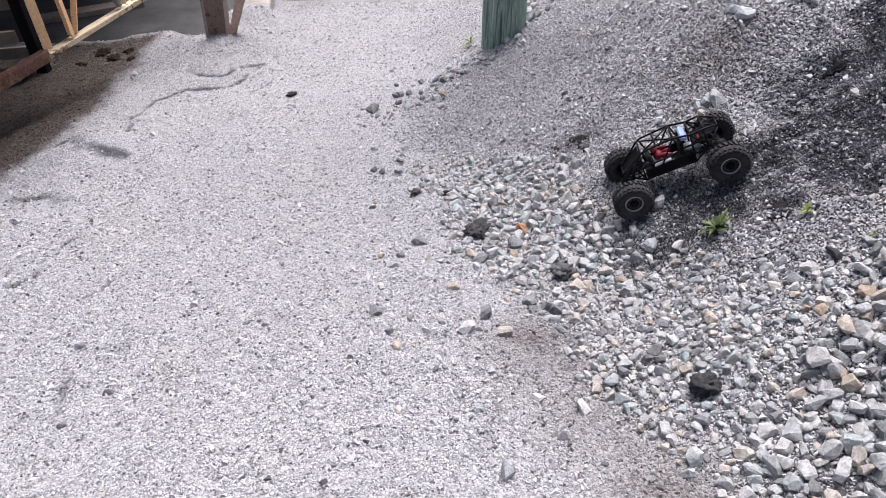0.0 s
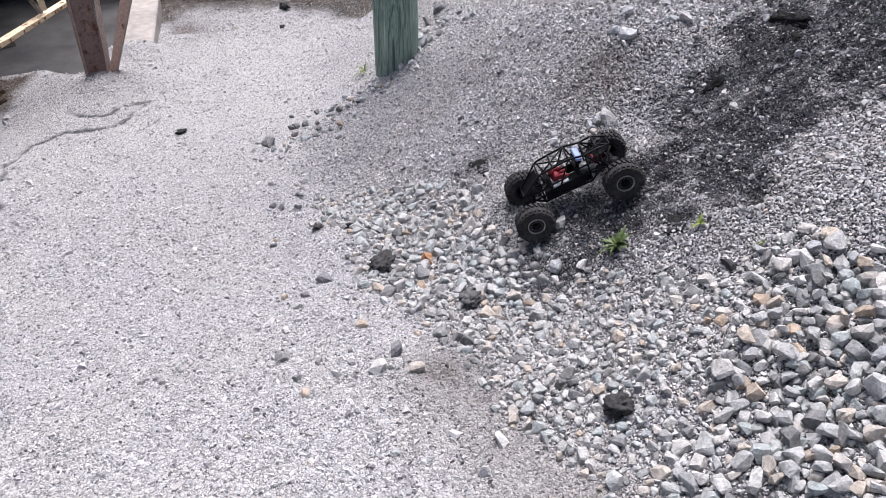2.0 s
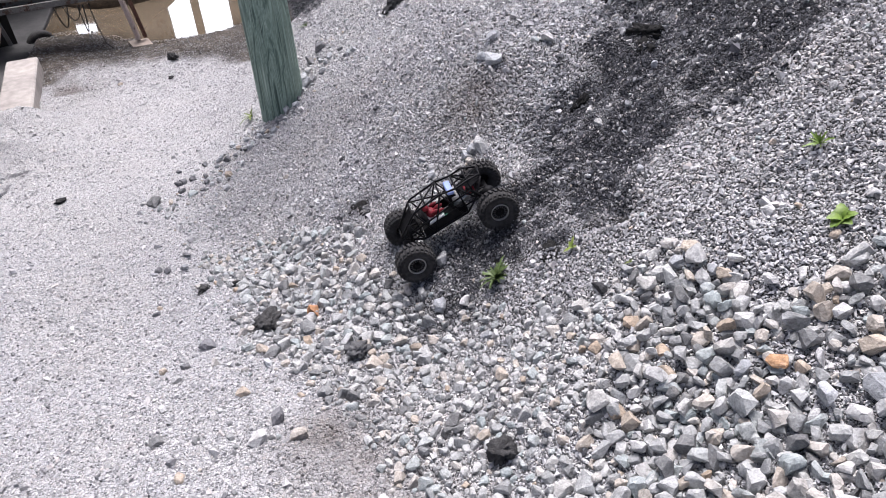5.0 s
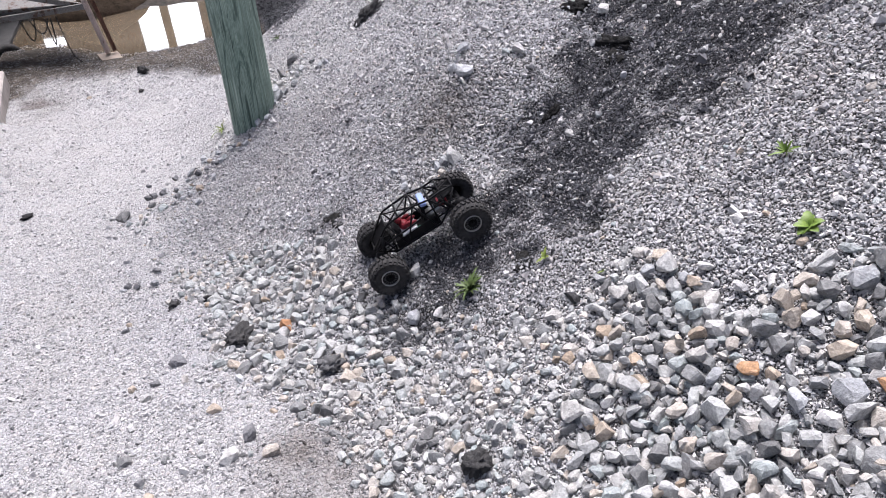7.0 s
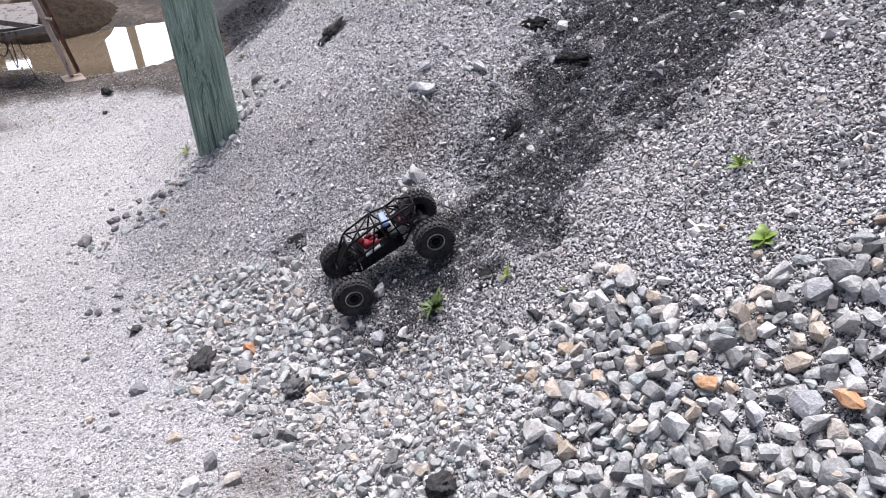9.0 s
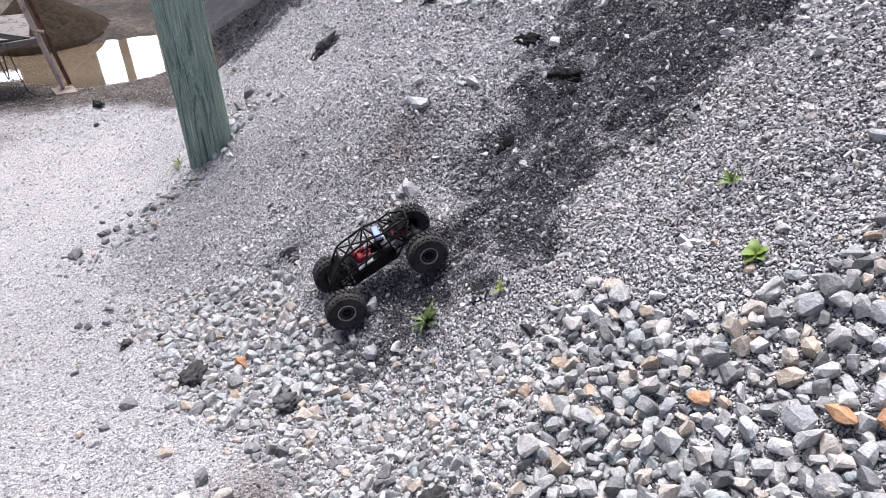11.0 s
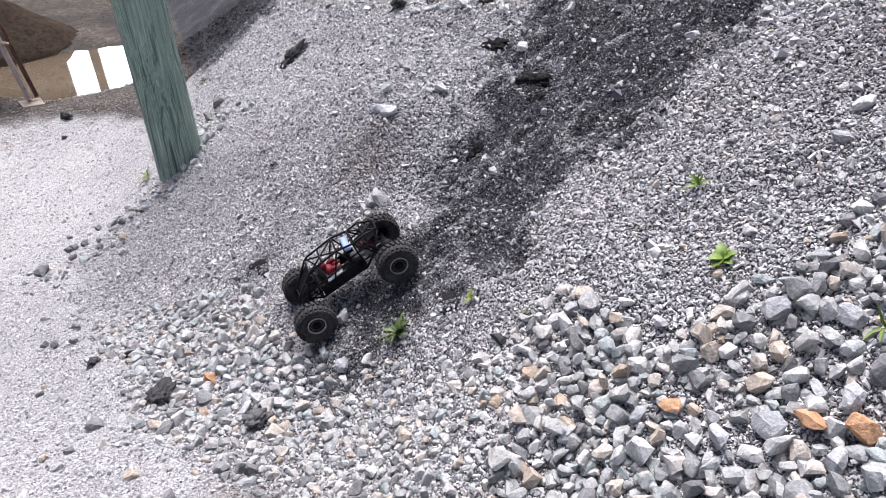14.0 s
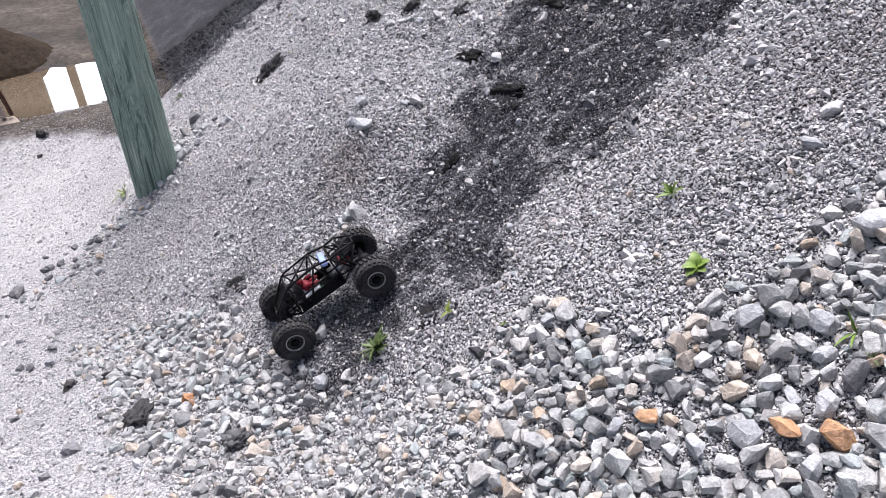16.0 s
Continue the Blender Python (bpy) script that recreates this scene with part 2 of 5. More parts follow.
M_CREAM = rusted("cream paint over rust", (0.72, 0.60, 0.42), (0.20, 0.10, 0.05), 0.44)
M_YELLOW = rusted("faded yellow-orange paint", (0.80, 0.52, 0.28), (0.22, 0.11, 0.05), 0.40)
M_RUST = rusted("brown rust", (0.17, 0.09, 0.06), (0.10, 0.05, 0.035), 0.5)
M_WEB = rusted("dusty brown steel", (0.25, 0.20, 0.19), (0.15, 0.085, 0.06), 0.42)
M_LEG = rusted("dusty rusted leg", (0.47, 0.39, 0.355), (0.17, 0.09, 0.06), 0.40)
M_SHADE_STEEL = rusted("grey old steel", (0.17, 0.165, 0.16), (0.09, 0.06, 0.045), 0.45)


def pole_material():
    n = Nodes("green treated timber", 0.8, 0.0, 0.25)
    at = n.local()
    grain = n.noise(14, 5, 0.62, at, (1, 1, 0.10), 2.8)
    fine = n.noise(150, 3, 0.6, at, (1, 1, 0.03))
    broad = n.noise(5, 3, 0.5, at, (1, 1, 0.3))
    col = n.ramp(grain, (0.30, (0.03, 0.05, 0.042)), (0.42, (0.10, 0.155, 0.13)), (0.50, (0.31, 0.41, 0.345)), (0.57, (0.17, 0.245, 0.205)), (0.70, (0.45, 0.55, 0.47)))
    col = n.mix(0.3, col, n.ramp(broad, (0.3, (0.10, 0.15, 0.125)), (0.7, (0.36, 0.44, 0.37))))
    col = n.mix(0.4, col, n.ramp(fine, (0.3, 0.2), (0.7, 0.8)), "OVERLAY")
    check = n.ramp(n.noise(60, 2, 0.5, at, (1, 1, 0.02)), (0.30, 1.0), (0.36, 0.0))
    col = n.mix(n.math("MULTIPLY", check, 0.8), col, (0.03, 0.04, 0.035))
    n.color(col)
    n.bump(n.math("ADD", grain, n.math("MULTIPLY", fine, 0.6)), 0.55, 0.008)
    return n.mat


M_POLE = pole_material()


def leaf_material(name, a, b):
    n = Nodes(name, 0.5, 0.0, 0.4)
    at = n.local()
    col = n.ramp(n.noise(60, 3, 0.5, at), (0.3, a), (0.7, b))
    n.color(n.mix(0.3, col, n.ramp(n.each(), (0.0, a), (1.0, b))))
    n.put(n.b, "Subsurface Weight", 0.0)
    n.bump(n.noise(120, 2, 0.5, at), 0.2, 0.002)
    return n.mat


M_LEAF = leaf_material("fresh green leaf", (0.07, 0.13, 0.018), (0.17, 0.25, 0.04))
M_LEAF_DULL = leaf_material("dusty green leaf", (0.05, 0.085, 0.022), (0.13, 0.175, 0.06))
M_LEAF_YELLOW = leaf_material("yellow green leaf", (0.10, 0.15, 0.02), (0.22, 0.27, 0.05))

n = Nodes("muddy water", 0.03, 0.0, 0.5)
n.color(n.ramp(n.noise(1.6, 4, 0.6), (0.3, (0.075, 0.058, 0.038)), (0.7, (0.14, 0.11, 0.075))))
n.put(n.b, "IOR", 1.75)
n.put(n.b, "Specular IOR Level", 1.0)
n.bump(n.noise(5, 2), 0.012, 0.01)
M_WATER = n.mat

n = Nodes("brown heaped dirt", 0.95, 0.0, 0.15)
c1, c2 = n.noise(16, 5, 0.65), n.noise(90, 4, 0.6)
col = n.ramp(c1, (0.3, (0.020, 0.014, 0.009)), (0.7, (0.055, 0.039, 0.026)))
n.color(n.mix(0.5, col, n.ramp(c2, (0.3, 0.2), (0.7, 0.75)), "OVERLAY"))
n.bump(n.math("ADD", c1, n.math("MULTIPLY", c2, 0.5)), 0.8, 0.03)
M_DIRT = n.mat

# Floor colour taken darker to carry shade that isn't cast under the frame.
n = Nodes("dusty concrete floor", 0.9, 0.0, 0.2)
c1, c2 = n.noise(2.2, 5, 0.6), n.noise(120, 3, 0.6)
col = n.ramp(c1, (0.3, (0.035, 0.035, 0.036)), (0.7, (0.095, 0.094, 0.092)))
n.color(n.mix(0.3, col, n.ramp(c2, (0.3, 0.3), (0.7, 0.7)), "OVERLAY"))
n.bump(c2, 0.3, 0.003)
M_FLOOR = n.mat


# ---- shapes ----
def part(name, bm, material, parent=None, label="", smooth=False):
    """Links a bmesh as one mesh object, under parent if one is given."""
    me = bpy.data.meshes.new(name)
    bm.to_mesh(me)
    bm.free()
    me.materials.append(material)
    if smooth:
        me.polygons.foreach_set("use_smooth", [True] * len(me.polygons))
    ob = new(name, me)
    ob.parent = parent
    if label:
        tagged(ob, label)
    return ob


def thing(name, m, label, category, group="", kind=""):
    ob = new(name)
    ob.empty_display_size = 0.1
    ob.matrix_basis = m
    return tagged(ob, label, category, group, kind)


def add_box(bm, size, m=None, bevel=0.0):
    m = m or Matrix()
    made = bmesh.ops.create_cube(bm, size=1.0, matrix=m @ Matrix.Diagonal((*size, 1)))
    if bevel:
        edges = list({e for v in made["verts"] for e in v.link_edges})
        bmesh.ops.bevel(bm, geom=edges, offset=bevel, segments=1, affect="EDGES")


def box(size, m=None, bevel=0.0):
    bm = bmesh.new()
    add_box(bm, size, m, bevel)
    return bm


def add_tube(bm, pts, r, sides=8, taper=1.0):
    """A capped tube along a polyline."""
    pts = [Vector(p) for p in pts]
    rings = []
    for i, p in enumerate(pts):
        way = (pts[min(i + 1, len(pts) - 1)] - pts[max(i - 1, 0)]).normalized()
        q = way.to_track_quat("Z", "Y")
        rr = r * (1 + (taper - 1) * i / max(1, len(pts) - 1))
        rings.append([bm.verts.new(p + q @ Vector((math.cos(a) * rr, math.sin(a) * rr, 0))) for a in (2 * math.pi * k / sides for k in range(sides))])
    for a, b in zip(rings, rings[1:]):
        for k in range(sides):
            bm.faces.new((a[k], a[(k + 1) % sides], b[(k + 1) % sides], b[k]))
    bm.faces.new(rings[0][::-1])
    bm.faces.new(rings[-1])


def tube(pts, r, sides=8, taper=1.0):
    bm = bmesh.new()
    add_tube(bm, pts, r, sides, taper)
    return bm


def lathe(profile, sides=32, axis="Y", closed=True):
    """Turns a profile of (radius, height) about an axis."""
    bm = bmesh.new()
    rings = []
    for k in range(sides):
        a = 2 * math.pi * k / sides
        c, s = math.cos(a), math.sin(a)
        rings.append([bm.verts.new((r * c, h, r * s) if axis == "Y" else (r * c, r * s, h)) for r, h in profile])
    n = len(profile)
    for k in range(sides):
        a, b = rings[k], rings[(k + 1) % sides]
        for i in range(n if closed else n - 1):
            j = (i + 1) % n
            bm.faces.new((a[i], a[j], b[j], b[i]))
    bmesh.ops.recalc_face_normals(bm, faces=bm.faces)
    return bm


def lattice(ix, iy, seed):
    h = np.sin(ix * 127.1 + iy * 311.7 + seed * 74.7) * 43758.5453
    return h - np.floor(h)


def lumps(x, y, scale, seed=0):
    """Smooth value noise in -1..1, scale lumps to the metre."""
    u, v = np.asarray(x, float) * scale, np.asarray(y, float) * scale
    iu, iv = np.floor(u), np.floor(v)
    fu, fv = u - iu, v - iv
    fu, fv = fu * fu * (3 - 2 * fu), fv * fv * (3 - 2 * fv)
    a = lattice(iu, iv, seed) * (1 - fu) + lattice(iu + 1, iv, seed) * fu
    b = lattice(iu, iv + 1, seed) * (1 - fu) + lattice(iu + 1, iv + 1, seed) * fu
    return 2 * (a * (1 - fv) + b * fv) - 1


def inside(x, y, ring):
    """Signed distance to a closed outline, positive inside."""
    x, y = np.asarray(x, float), np.asarray(y, float)
    near, odd = np.full(x.shape, 1e9), np.zeros(x.shape, bool)
    for (ax, ay), (bx, by) in zip(ring, ring[1:] + ring[:1]):
        dx, dy = bx - ax, by - ay
        t = np.clip(((x - ax) * dx + (y - ay) * dy) / (dx * dx + dy * dy), 0, 1)
        near = np.minimum(near, np.hypot(x - ax - t * dx, y - ay - t * dy))
        if dy:
            odd ^= ((ay > y) != (by > y)) & (x < ax + dx * (y - ay) / dy)
    return np.where(odd, near, -near)


def along(x, y, line):
    """Distance to an open line."""
    near = np.full(np.shape(x), 1e9)
    for (ax, ay), (bx, by) in zip(line, line[1:]):
        dx, dy = bx - ax, by - ay
        t = np.clip(((x - ax) * dx + (y - ay) * dy) / (dx * dx + dy * dy), 0, 1)
        near = np.minimum(near, np.hypot(x - ax - t * dx, y - ay - t * dy))
    return near


def step(v, a, b):
    t = np.clip((v - a) / (b - a), 0, 1)
    return t * t * (3 - 2 * t)


def soft(a, b, k):
    return b + k * np.logaddexp(0.0, (a - b) / k)


# ---- the lie of the land ----
BUMPS = ((1.02, 3.10, 0.34, 0.17), (0.72, 1.68, 0.22, -0.075), (1.13, 2.25, 0.25, -0.08), (0.62, 2.62, 0.25, 0.04),
         (-0.35, 3.10, 0.50, -0.07), (0.10, 1.60, 0.30, 0.02), (1.25, 2.75, 0.20, 0.06), (-1.60, 5.10, 0.30, 0.14),
         (-1.05, 4.45, 0.60, 0.06), (-2.28, 5.50, 0.22, 0.08), (-1.96, 3.42, 0.16, 0.06), (-1.50, 5.93, 0.13, 0.13), (-1.72, 5.95, 0.10, 0.10))
DARK_RING = [(0.72, 1.80), (0.90, 2.12), (1.12, 2.16), (1.32, 2.40), (1.51, 2.44), (1.70, 2.62), (1.97, 2.85), (3.2, 3.3), (3.2, 1.7),
             (2.25, 1.80), (1.97, 1.80), (1.71, 1.79), (1.57, 1.80), (1.44, 1.76), (1.25, 1.66), (1.31, 1.50), (1.10, 1.62), (0.96, 1.74)]
RUTS = (([(-1.76, 3.58), (-1.83, 3.75), (-1.86, 4.0), (-1.84, 4.19), (-1.76, 4.24), (-1.66, 4.33), (-1.41, 4.28), (-1.30, 4.41)], 0.028, 1.0),
        ([(-1.30, 4.41), (-1.21, 4.70), (-1.17, 4.86), (-1.07, 5.02), (-0.96, 5.22)], 0.022, 0.5),
        ([(-0.96, 5.22), (-0.82, 5.69), (-0.65, 5.94), (-0.51, 6.35)], 0.03, 0.45),
        ([(-1.76, 4.65), (-1.65, 4.55), (-1.45, 4.51), (-1.37, 4.66), (-1.21, 4.70)], 0.034, 1.0),
        ([(-1.10, 4.30), (-1.13, 4.20), (-1.20, 4.15)], 0.018, 0.7),
        ([(-2.10, 3.44), (-2.01, 3.42), (-1.87, 3.32), (-1.70, 3.28)], 0.075, 1.0),
        ([(-2.03, 2.84), (-1.93, 2.87), (-1.82, 2.80)], 0.07, 0.7),
        ([(-1.54, 2.35), (-1.57, 2.22), (-1.56, 2.12), (-1.56, 2.05), (-1.62, 1.97)], 0.020, 0.95),
        ([(-1.20, 2.02), (-1.25, 1.91), (-1.30, 1.87)], 0.013, 0.6),
        ([(-1.14, 1.49), (-1.13, 1.41), (-1.14, 1.35), (-1.12, 1.28), (-1.10, 1.18)], 0.018, 0.9))
RIDGE = [(0.75, 8.4), (0.98, 8.58), (1.23, 8.51), (1.52, 8.71), (1.71, 8.75)]
SOIL_RING = [(-2.28, 5.45), (-2.33, 4.90), (-2.22, 4.5), (-2.18, 4.12), (-2.23, 3.9), (-2.28, 3.7), (-2.24, 3.3), (-2.35, 3.1), (-3.2, 2.6), (-6, 2.4), (-6, 5.6), (-2.6, 5.6)]
FACE_RING = [(0.80, 0.0), (0.47, 1.1), (0.32, 1.45), (0.17, 1.85), (0.0, 2.3), (-0.06, 2.9), (-0.22, 3.6), (-0.18, 3.92), (0.06, 4.12), (0.30, 4.28), (0.43, 4.8),
             (0.56, 5.6), (0.85, 6.1), (4.0, 7.2), (9.0, 7.2), (9.0, 0.0)]
PAD_RING = [(-8, 5.75), (-2.5, 5.68), (-2.15, 5.60), (-1.80, 5.55), (-1.78, 9.5), (-8, 9.5)]
POND = ((-0.28, 8.68, 0.95, 0.86), (-1.75, 8.86, 1.5, 0.40))


def pond_reach(x, y):
    reach = np.minimum(*(np.hypot((x - px) / pa, (y - py) / pb) for px, py, pa, pb in POND))
    return reach + 0.10 * lumps(x, y, 1.6, 9) + 0.04 * lumps(x, y, 6, 10)


def dark_reach(x, y):
    return inside(x, y, DARK_RING) + 0.05 * lumps(x, y, 6, 3) + 0.025 * lumps(x, y, 17, 4)


def face_reach(x, y):
    """How far inside the pile's gravel face."""
    return inside(x, y, FACE_RING) + 0.05 * lumps(x, y, 5, 29) + 0.02 * lumps(x, y, 14, 17)


def rut(x, y):
    """Washed-out grooves in the track, 0 to 1."""
    out = np.zeros(np.shape(x))
    u = x + 0.020 * lumps(x, y, 7, 5) + 0.010 * lumps(x, y, 21, 6)
    v = y + 0.020 * lumps(x, y, 7, 36) + 0.010 * lumps(x, y, 21, 37)
    for line, w, k in RUTS:
        out = np.maximum(out, k * np.exp(-(along(u, v, line) / (0.85 * w)) ** 2) * (0.40 + 0.60 * step(lumps(x, y, 8, 23 + len(line)), -0.5, 0.3)))
    return out


def broad(x, y):
    """The site's large form: a track that falls to a puddle, the gravel pile beside it and the grey pile behind."""
    ground = soft(0.205 - 0.2 * y + 0.05 * np.clip(x, -3, 3), -1.03 + 0 * x, 0.15)
    pile = -0.2145 + 0.6086 * x - 0.0876 * y - 0.9 * 0.12 * np.logaddexp(0, (y - 5.75 - 0.22 * x) / 0.12)
    pile = 3.4 - soft(3.4 - pile, 0 * x, 0.25)
    z = soft(pile, ground, 0.05)
    second = -1.06 + 0.62 * (x - 0.74 - 0.04 * lumps(x, y, 1.5, 13))
    second = 3.0 - soft(3.0 - second, 0 * x, 0.3)
    z = np.where(y > 5.5, soft(second, z, 0.05), z)
    for bx, by, r, h in BUMPS:
        z = z + h * np.exp(-((x - bx) ** 2 + (y - by) ** 2) / (2 * r * r))
    return z


def height(x, y):
    x, y = np.asarray(x, float), np.asarray(y, float)
    z = broad(x, y)
    on_pile = step(z - (0.205 - 0.2 * y + 0.05 * x), 0.02, 0.2)
    d = dark_reach(x, y)
    z = z - 0.035 * step(d, -0.01, 0.05)
    crumb = np.abs(lumps(x, y, 8, 40)) * 0.030 + 0.014 * lumps(x, y, 19, 41) + 0.008 * lumps(x, y, 37, 42)
    z = z + crumb * step(d, -0.06, 0.08) * step(2.6 - x, 0, 0.4)
    z = z - 0.013 * rut(x, y)
    z = z - 0.16 * step(inside(x, y, PAD_RING), -0.03, 0.12)
    z = z - 0.13 * step(1.08 - pond_reach(x, y), -0.08, 0.3)
    near = step(14 - np.hypot(x, y), 0, 6)
    z = z + near * (0.008 + 0.006 * on_pile) * lumps(x, y, 6, 1) + near * 0.005 * lumps(x, y, 15, 2)
    z = z + near * 0.004 * lumps(x, y, 33, 7) + 0.02 * lumps(x, y, 1.7, 8) * near
    # small slumps on the pile's face
    z = z + on_pile * near * 0.012 * np.abs(lumps(x, y, 9, 11)) * step(lumps(x, y, 2.2, 12), -0.1, 0.6)
    return z


def marks(x, y):
    """Stains: black wet fines with painted rut shade, brown soil, pale dust, far grey gravel, mud; last, shade painted
    between chips.
    """
    d = dark_reach(x, y)
    edge = along(x, y, [(0.80, 1.78), (1.0, 1.95), (1.22, 2.0), (1.40, 2.28), (1.55, 2.42), (1.75, 2.6), (2.1, 2.8)])
    deep = np.clip(1.0 - 0.36 * step(edge, 0.10, 0.45) + 0.40 * step(x, 1.45, 1.75), 0, 1)
    wet_shade = step(step(d, -0.24, 0.14) * deep + 0.36 * lumps(x, y, 9, 21) + 0.30 * lumps(x, y, 27, 19), 0.28, 0.95)
    # Ruts stained dark in place of the shade their shallow grooves lack.
    wet_shade = np.maximum(wet_shade, 0.9 * step(rut(x, y) + 0.25 * lumps(x, y, 24, 38), 0.15, 0.85))
    # Darker spot round the crawler's near rear wheel.
    wet_shade = np.maximum(wet_shade, 0.6 * np.exp(-((x - 0.72) ** 2 + (y - 1.92) ** 2) / 0.05))
    # Dark spot painted for a black hole beside the crawler.
    wet_shade = np.maximum(wet_shade, 0.7 * np.exp(-((x - 0.56) ** 2 + (y - 2.55) ** 2) / 0.006))
    wet_shade = np.maximum(wet_shade, 0.9 * step(-along(x, y, RIDGE) + 0.12 * lumps(x, y, 4, 34) + 0.08 * lumps(x, y, 12, 45), -0.42, -0.10))
    crest = y - 5.75 - 0.22 * x + 0.26 * lumps(x, y, 3.5, 46) + 0.20 * lumps(x, y, 10, 47) + 0.10 * lumps(x, y, 28, 48)
    wet_shade = np.maximum(wet_shade, 0.95 * step(crest, -0.62, -0.22) * step(x, 0.6, 0.8) * step(7.2 - y, 0, 0.5))
    soil = 0.62 * np.exp(-along(x, y, [(0.26, 1.45), (0.36, 1.2), (0.47, 0.92), (0.66, 0.5)]) ** 2 / 0.022) * (0.75 + 0.35 * lumps(x, y, 8, 16))
    soil = np.maximum(soil, 0.24 * np.exp(-((x - 0.85) ** 2 / 0.3 + (y - 3.2) ** 2 / 0.3)) * step(lumps(x, y, 4, 24) + 0.4 * lumps(x, y, 13, 35), -0.7, 0.6))
    soil = np.maximum(soil, 0.45 * np.exp(-((x - 1.07) ** 2 + (y - 2.62) ** 2) / 0.02))
    soil = np.maximum(soil, 0.25 * np.exp(-((x - 2.1) ** 2 + (y - 1.35) ** 2) / 0.10))
    soil = np.maximum(soil, 0.7 * np.exp(-((x - -1.29) ** 2 / 0.05 + (y - 6.64) ** 2 / 0.10)) * step(lumps(x, y, 6, 39), -0.8, 0.4))
    left = step(inside(x, y, SOIL_RING) + 0.07 * lumps(x, y, 4, 25) + 0.03 * lumps(x, y, 14, 33), -0.10, 0.08)
    soil = np.maximum(soil, left)
    mud_line = 7.18 - 0.55 * np.clip((x + 0.7) / 0.9, 0, 2) ** 1.3 - 0.5 * step(-x, 1.25, 1.75)
    mud = step(y - mud_line + 0.16 * lumps(x, y, 4, 26) + 0.06 * lumps(x, y, 13, 27), -0.08, 0.22)
    pile = -0.2145 + 0.6086 * x - 0.0876 * y
    face = step(pile + 0.95, 0.0, 0.25) * step(5.9 + 0.22 * x - y, -0.1, 0.1)
    mud = mud * (1 - face)
    grey = step(y - 5.50 - 0.22 * x + 0.22 * lumps(x, y, 3.5, 43) + 0.16 * lumps(x, y, 11, 44), -0.10, 0.50) * step(x, 0.62, 0.85)
    mud = mud * (1 - step(grey, 0.75, 1.0))
    face_in = face_reach(x, y)
    dust = (np.maximum(step(0.03 - face_in, -0.08, 0.06), 0.75 * step(y, 2.5, 3.9) * step(1.5 - x, 0, 0.6))) * (1 - mud) * (1 - left) * (0.62 + 0.25 * lumps(x, y, 1.3, 28) + 0.25 * lumps(x, y, 5, 18) + 0.15 * step(y, 2.5, 4.5)) * (0.28 + 0.72 * step(y, 2.2, 4.2))
    # How strongly shade between chips is painted on the pile's face.
    gap_shade = np.clip(step(face_in, -0.03, 0.14) * (0.62 + 0.4 * step(d, -0.7, 0.0) + 0.2 * step(x, 0.9, 1.6) - 0.6 * step(y, 3.2, 4.4) - 0.35 * np.exp(-((x - 0.55) ** 2 / 0.35 + (y - 3.0) ** 2 / 0.7)) + 0.2 * lumps(x, y, 3, 30)), 0, 1)
    return wet_shade, soil, np.clip(dust, 0, 1), grey, np.clip(mud, 0, 1), gap_shade


def stain(me, x, y):
    for key, v in zip(("wet_shade", "soil", "dust", "grey", "mud", "gap_shade"), marks(x, y)):
        me.attributes.new(key, "FLOAT", "POINT").data.foreach_set("value", np.asarray(v, np.float32))


def raw_mesh(name, verts, faces_flat, size, material):
    """A mesh from number arrays: verts (n, 3), faces_flat (m, size)."""
    me = bpy.data.meshes.new(name)
    me.vertices.add(len(verts))
    me.vertices.foreach_set("co", np.asarray(verts, np.float32).ravel())
    m = len(faces_flat)
    me.loops.add(m * size)
    me.loops.foreach_set("vertex_index", np.asarray(faces_flat, np.int32).ravel())
    me.polygons.add(m)
    me.polygons.foreach_set("loop_start", np.arange(m, dtype=np.int32) * size)
    me.polygons.foreach_set("use_smooth", np.zeros(m, bool))
    me.update(calc_edges=True)
    me.materials.append(material)
    return me


def spread(lo, hi, fine, reach):
    """Even steps from lo to hi, then ever longer ones out to the reach."""
    mid = np.arange(lo, hi + fine / 2, fine)
    out, s = [], fine
    while sum(out) < reach:
        s *= 1.22
        out.append(s)
    run = np.cumsum(out)
    return np.concatenate([lo - run[::-1], mid, hi + run])


gx, gy = spread(-2.7, 2.5, 0.016, 900), spread(0.3, 6.6, 0.016, 900)
GX, GY = np.meshgrid(gx, gy)
GZ = height(GX, GY)
verts = np.stack([GX.ravel(), GY.ravel(), GZ.ravel()], 1)
nx, ny = len(gx), len(gy)
idx = np.arange(nx * ny).reshape(ny, nx)
quads = np.stack([idx[:-1, :-1], idx[:-1, 1:], idx[1:, 1:], idx[1:, :-1]], -1).reshape(-1, 4)
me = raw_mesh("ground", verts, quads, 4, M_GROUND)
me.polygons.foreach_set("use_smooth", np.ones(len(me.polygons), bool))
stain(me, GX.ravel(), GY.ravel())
ground = tagged(new("ground", me), "pale crushed gravel track with a gravel slope", "ground", kind="structure")


def lie(x, y):
    return float(height(np.array([x]), np.array([y]))[0])


def tilt(x, y, e=0.06):
    """The ground's normal."""
    return Vector((lie(x - e, y) - lie(x + e, y), lie(x, y - e) - lie(x, y + e), 2 * e)).normalized()

# ---- setting behind the track ----
bm = bmesh.new()
ring = [bm.verts.new((-1.1 + 2.5 * math.cos(a), 8.75 + 1.15 * math.sin(a), -1.078)) for a in (2 * math.pi * k / 48 for k in range(48))]
bm.faces.new(ring)
water = tagged(part("water", bm, M_WATER), "muddy brown puddle on the low ground", "puddle", kind="structure")

bm = bmesh.new()
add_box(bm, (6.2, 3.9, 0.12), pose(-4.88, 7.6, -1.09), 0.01)
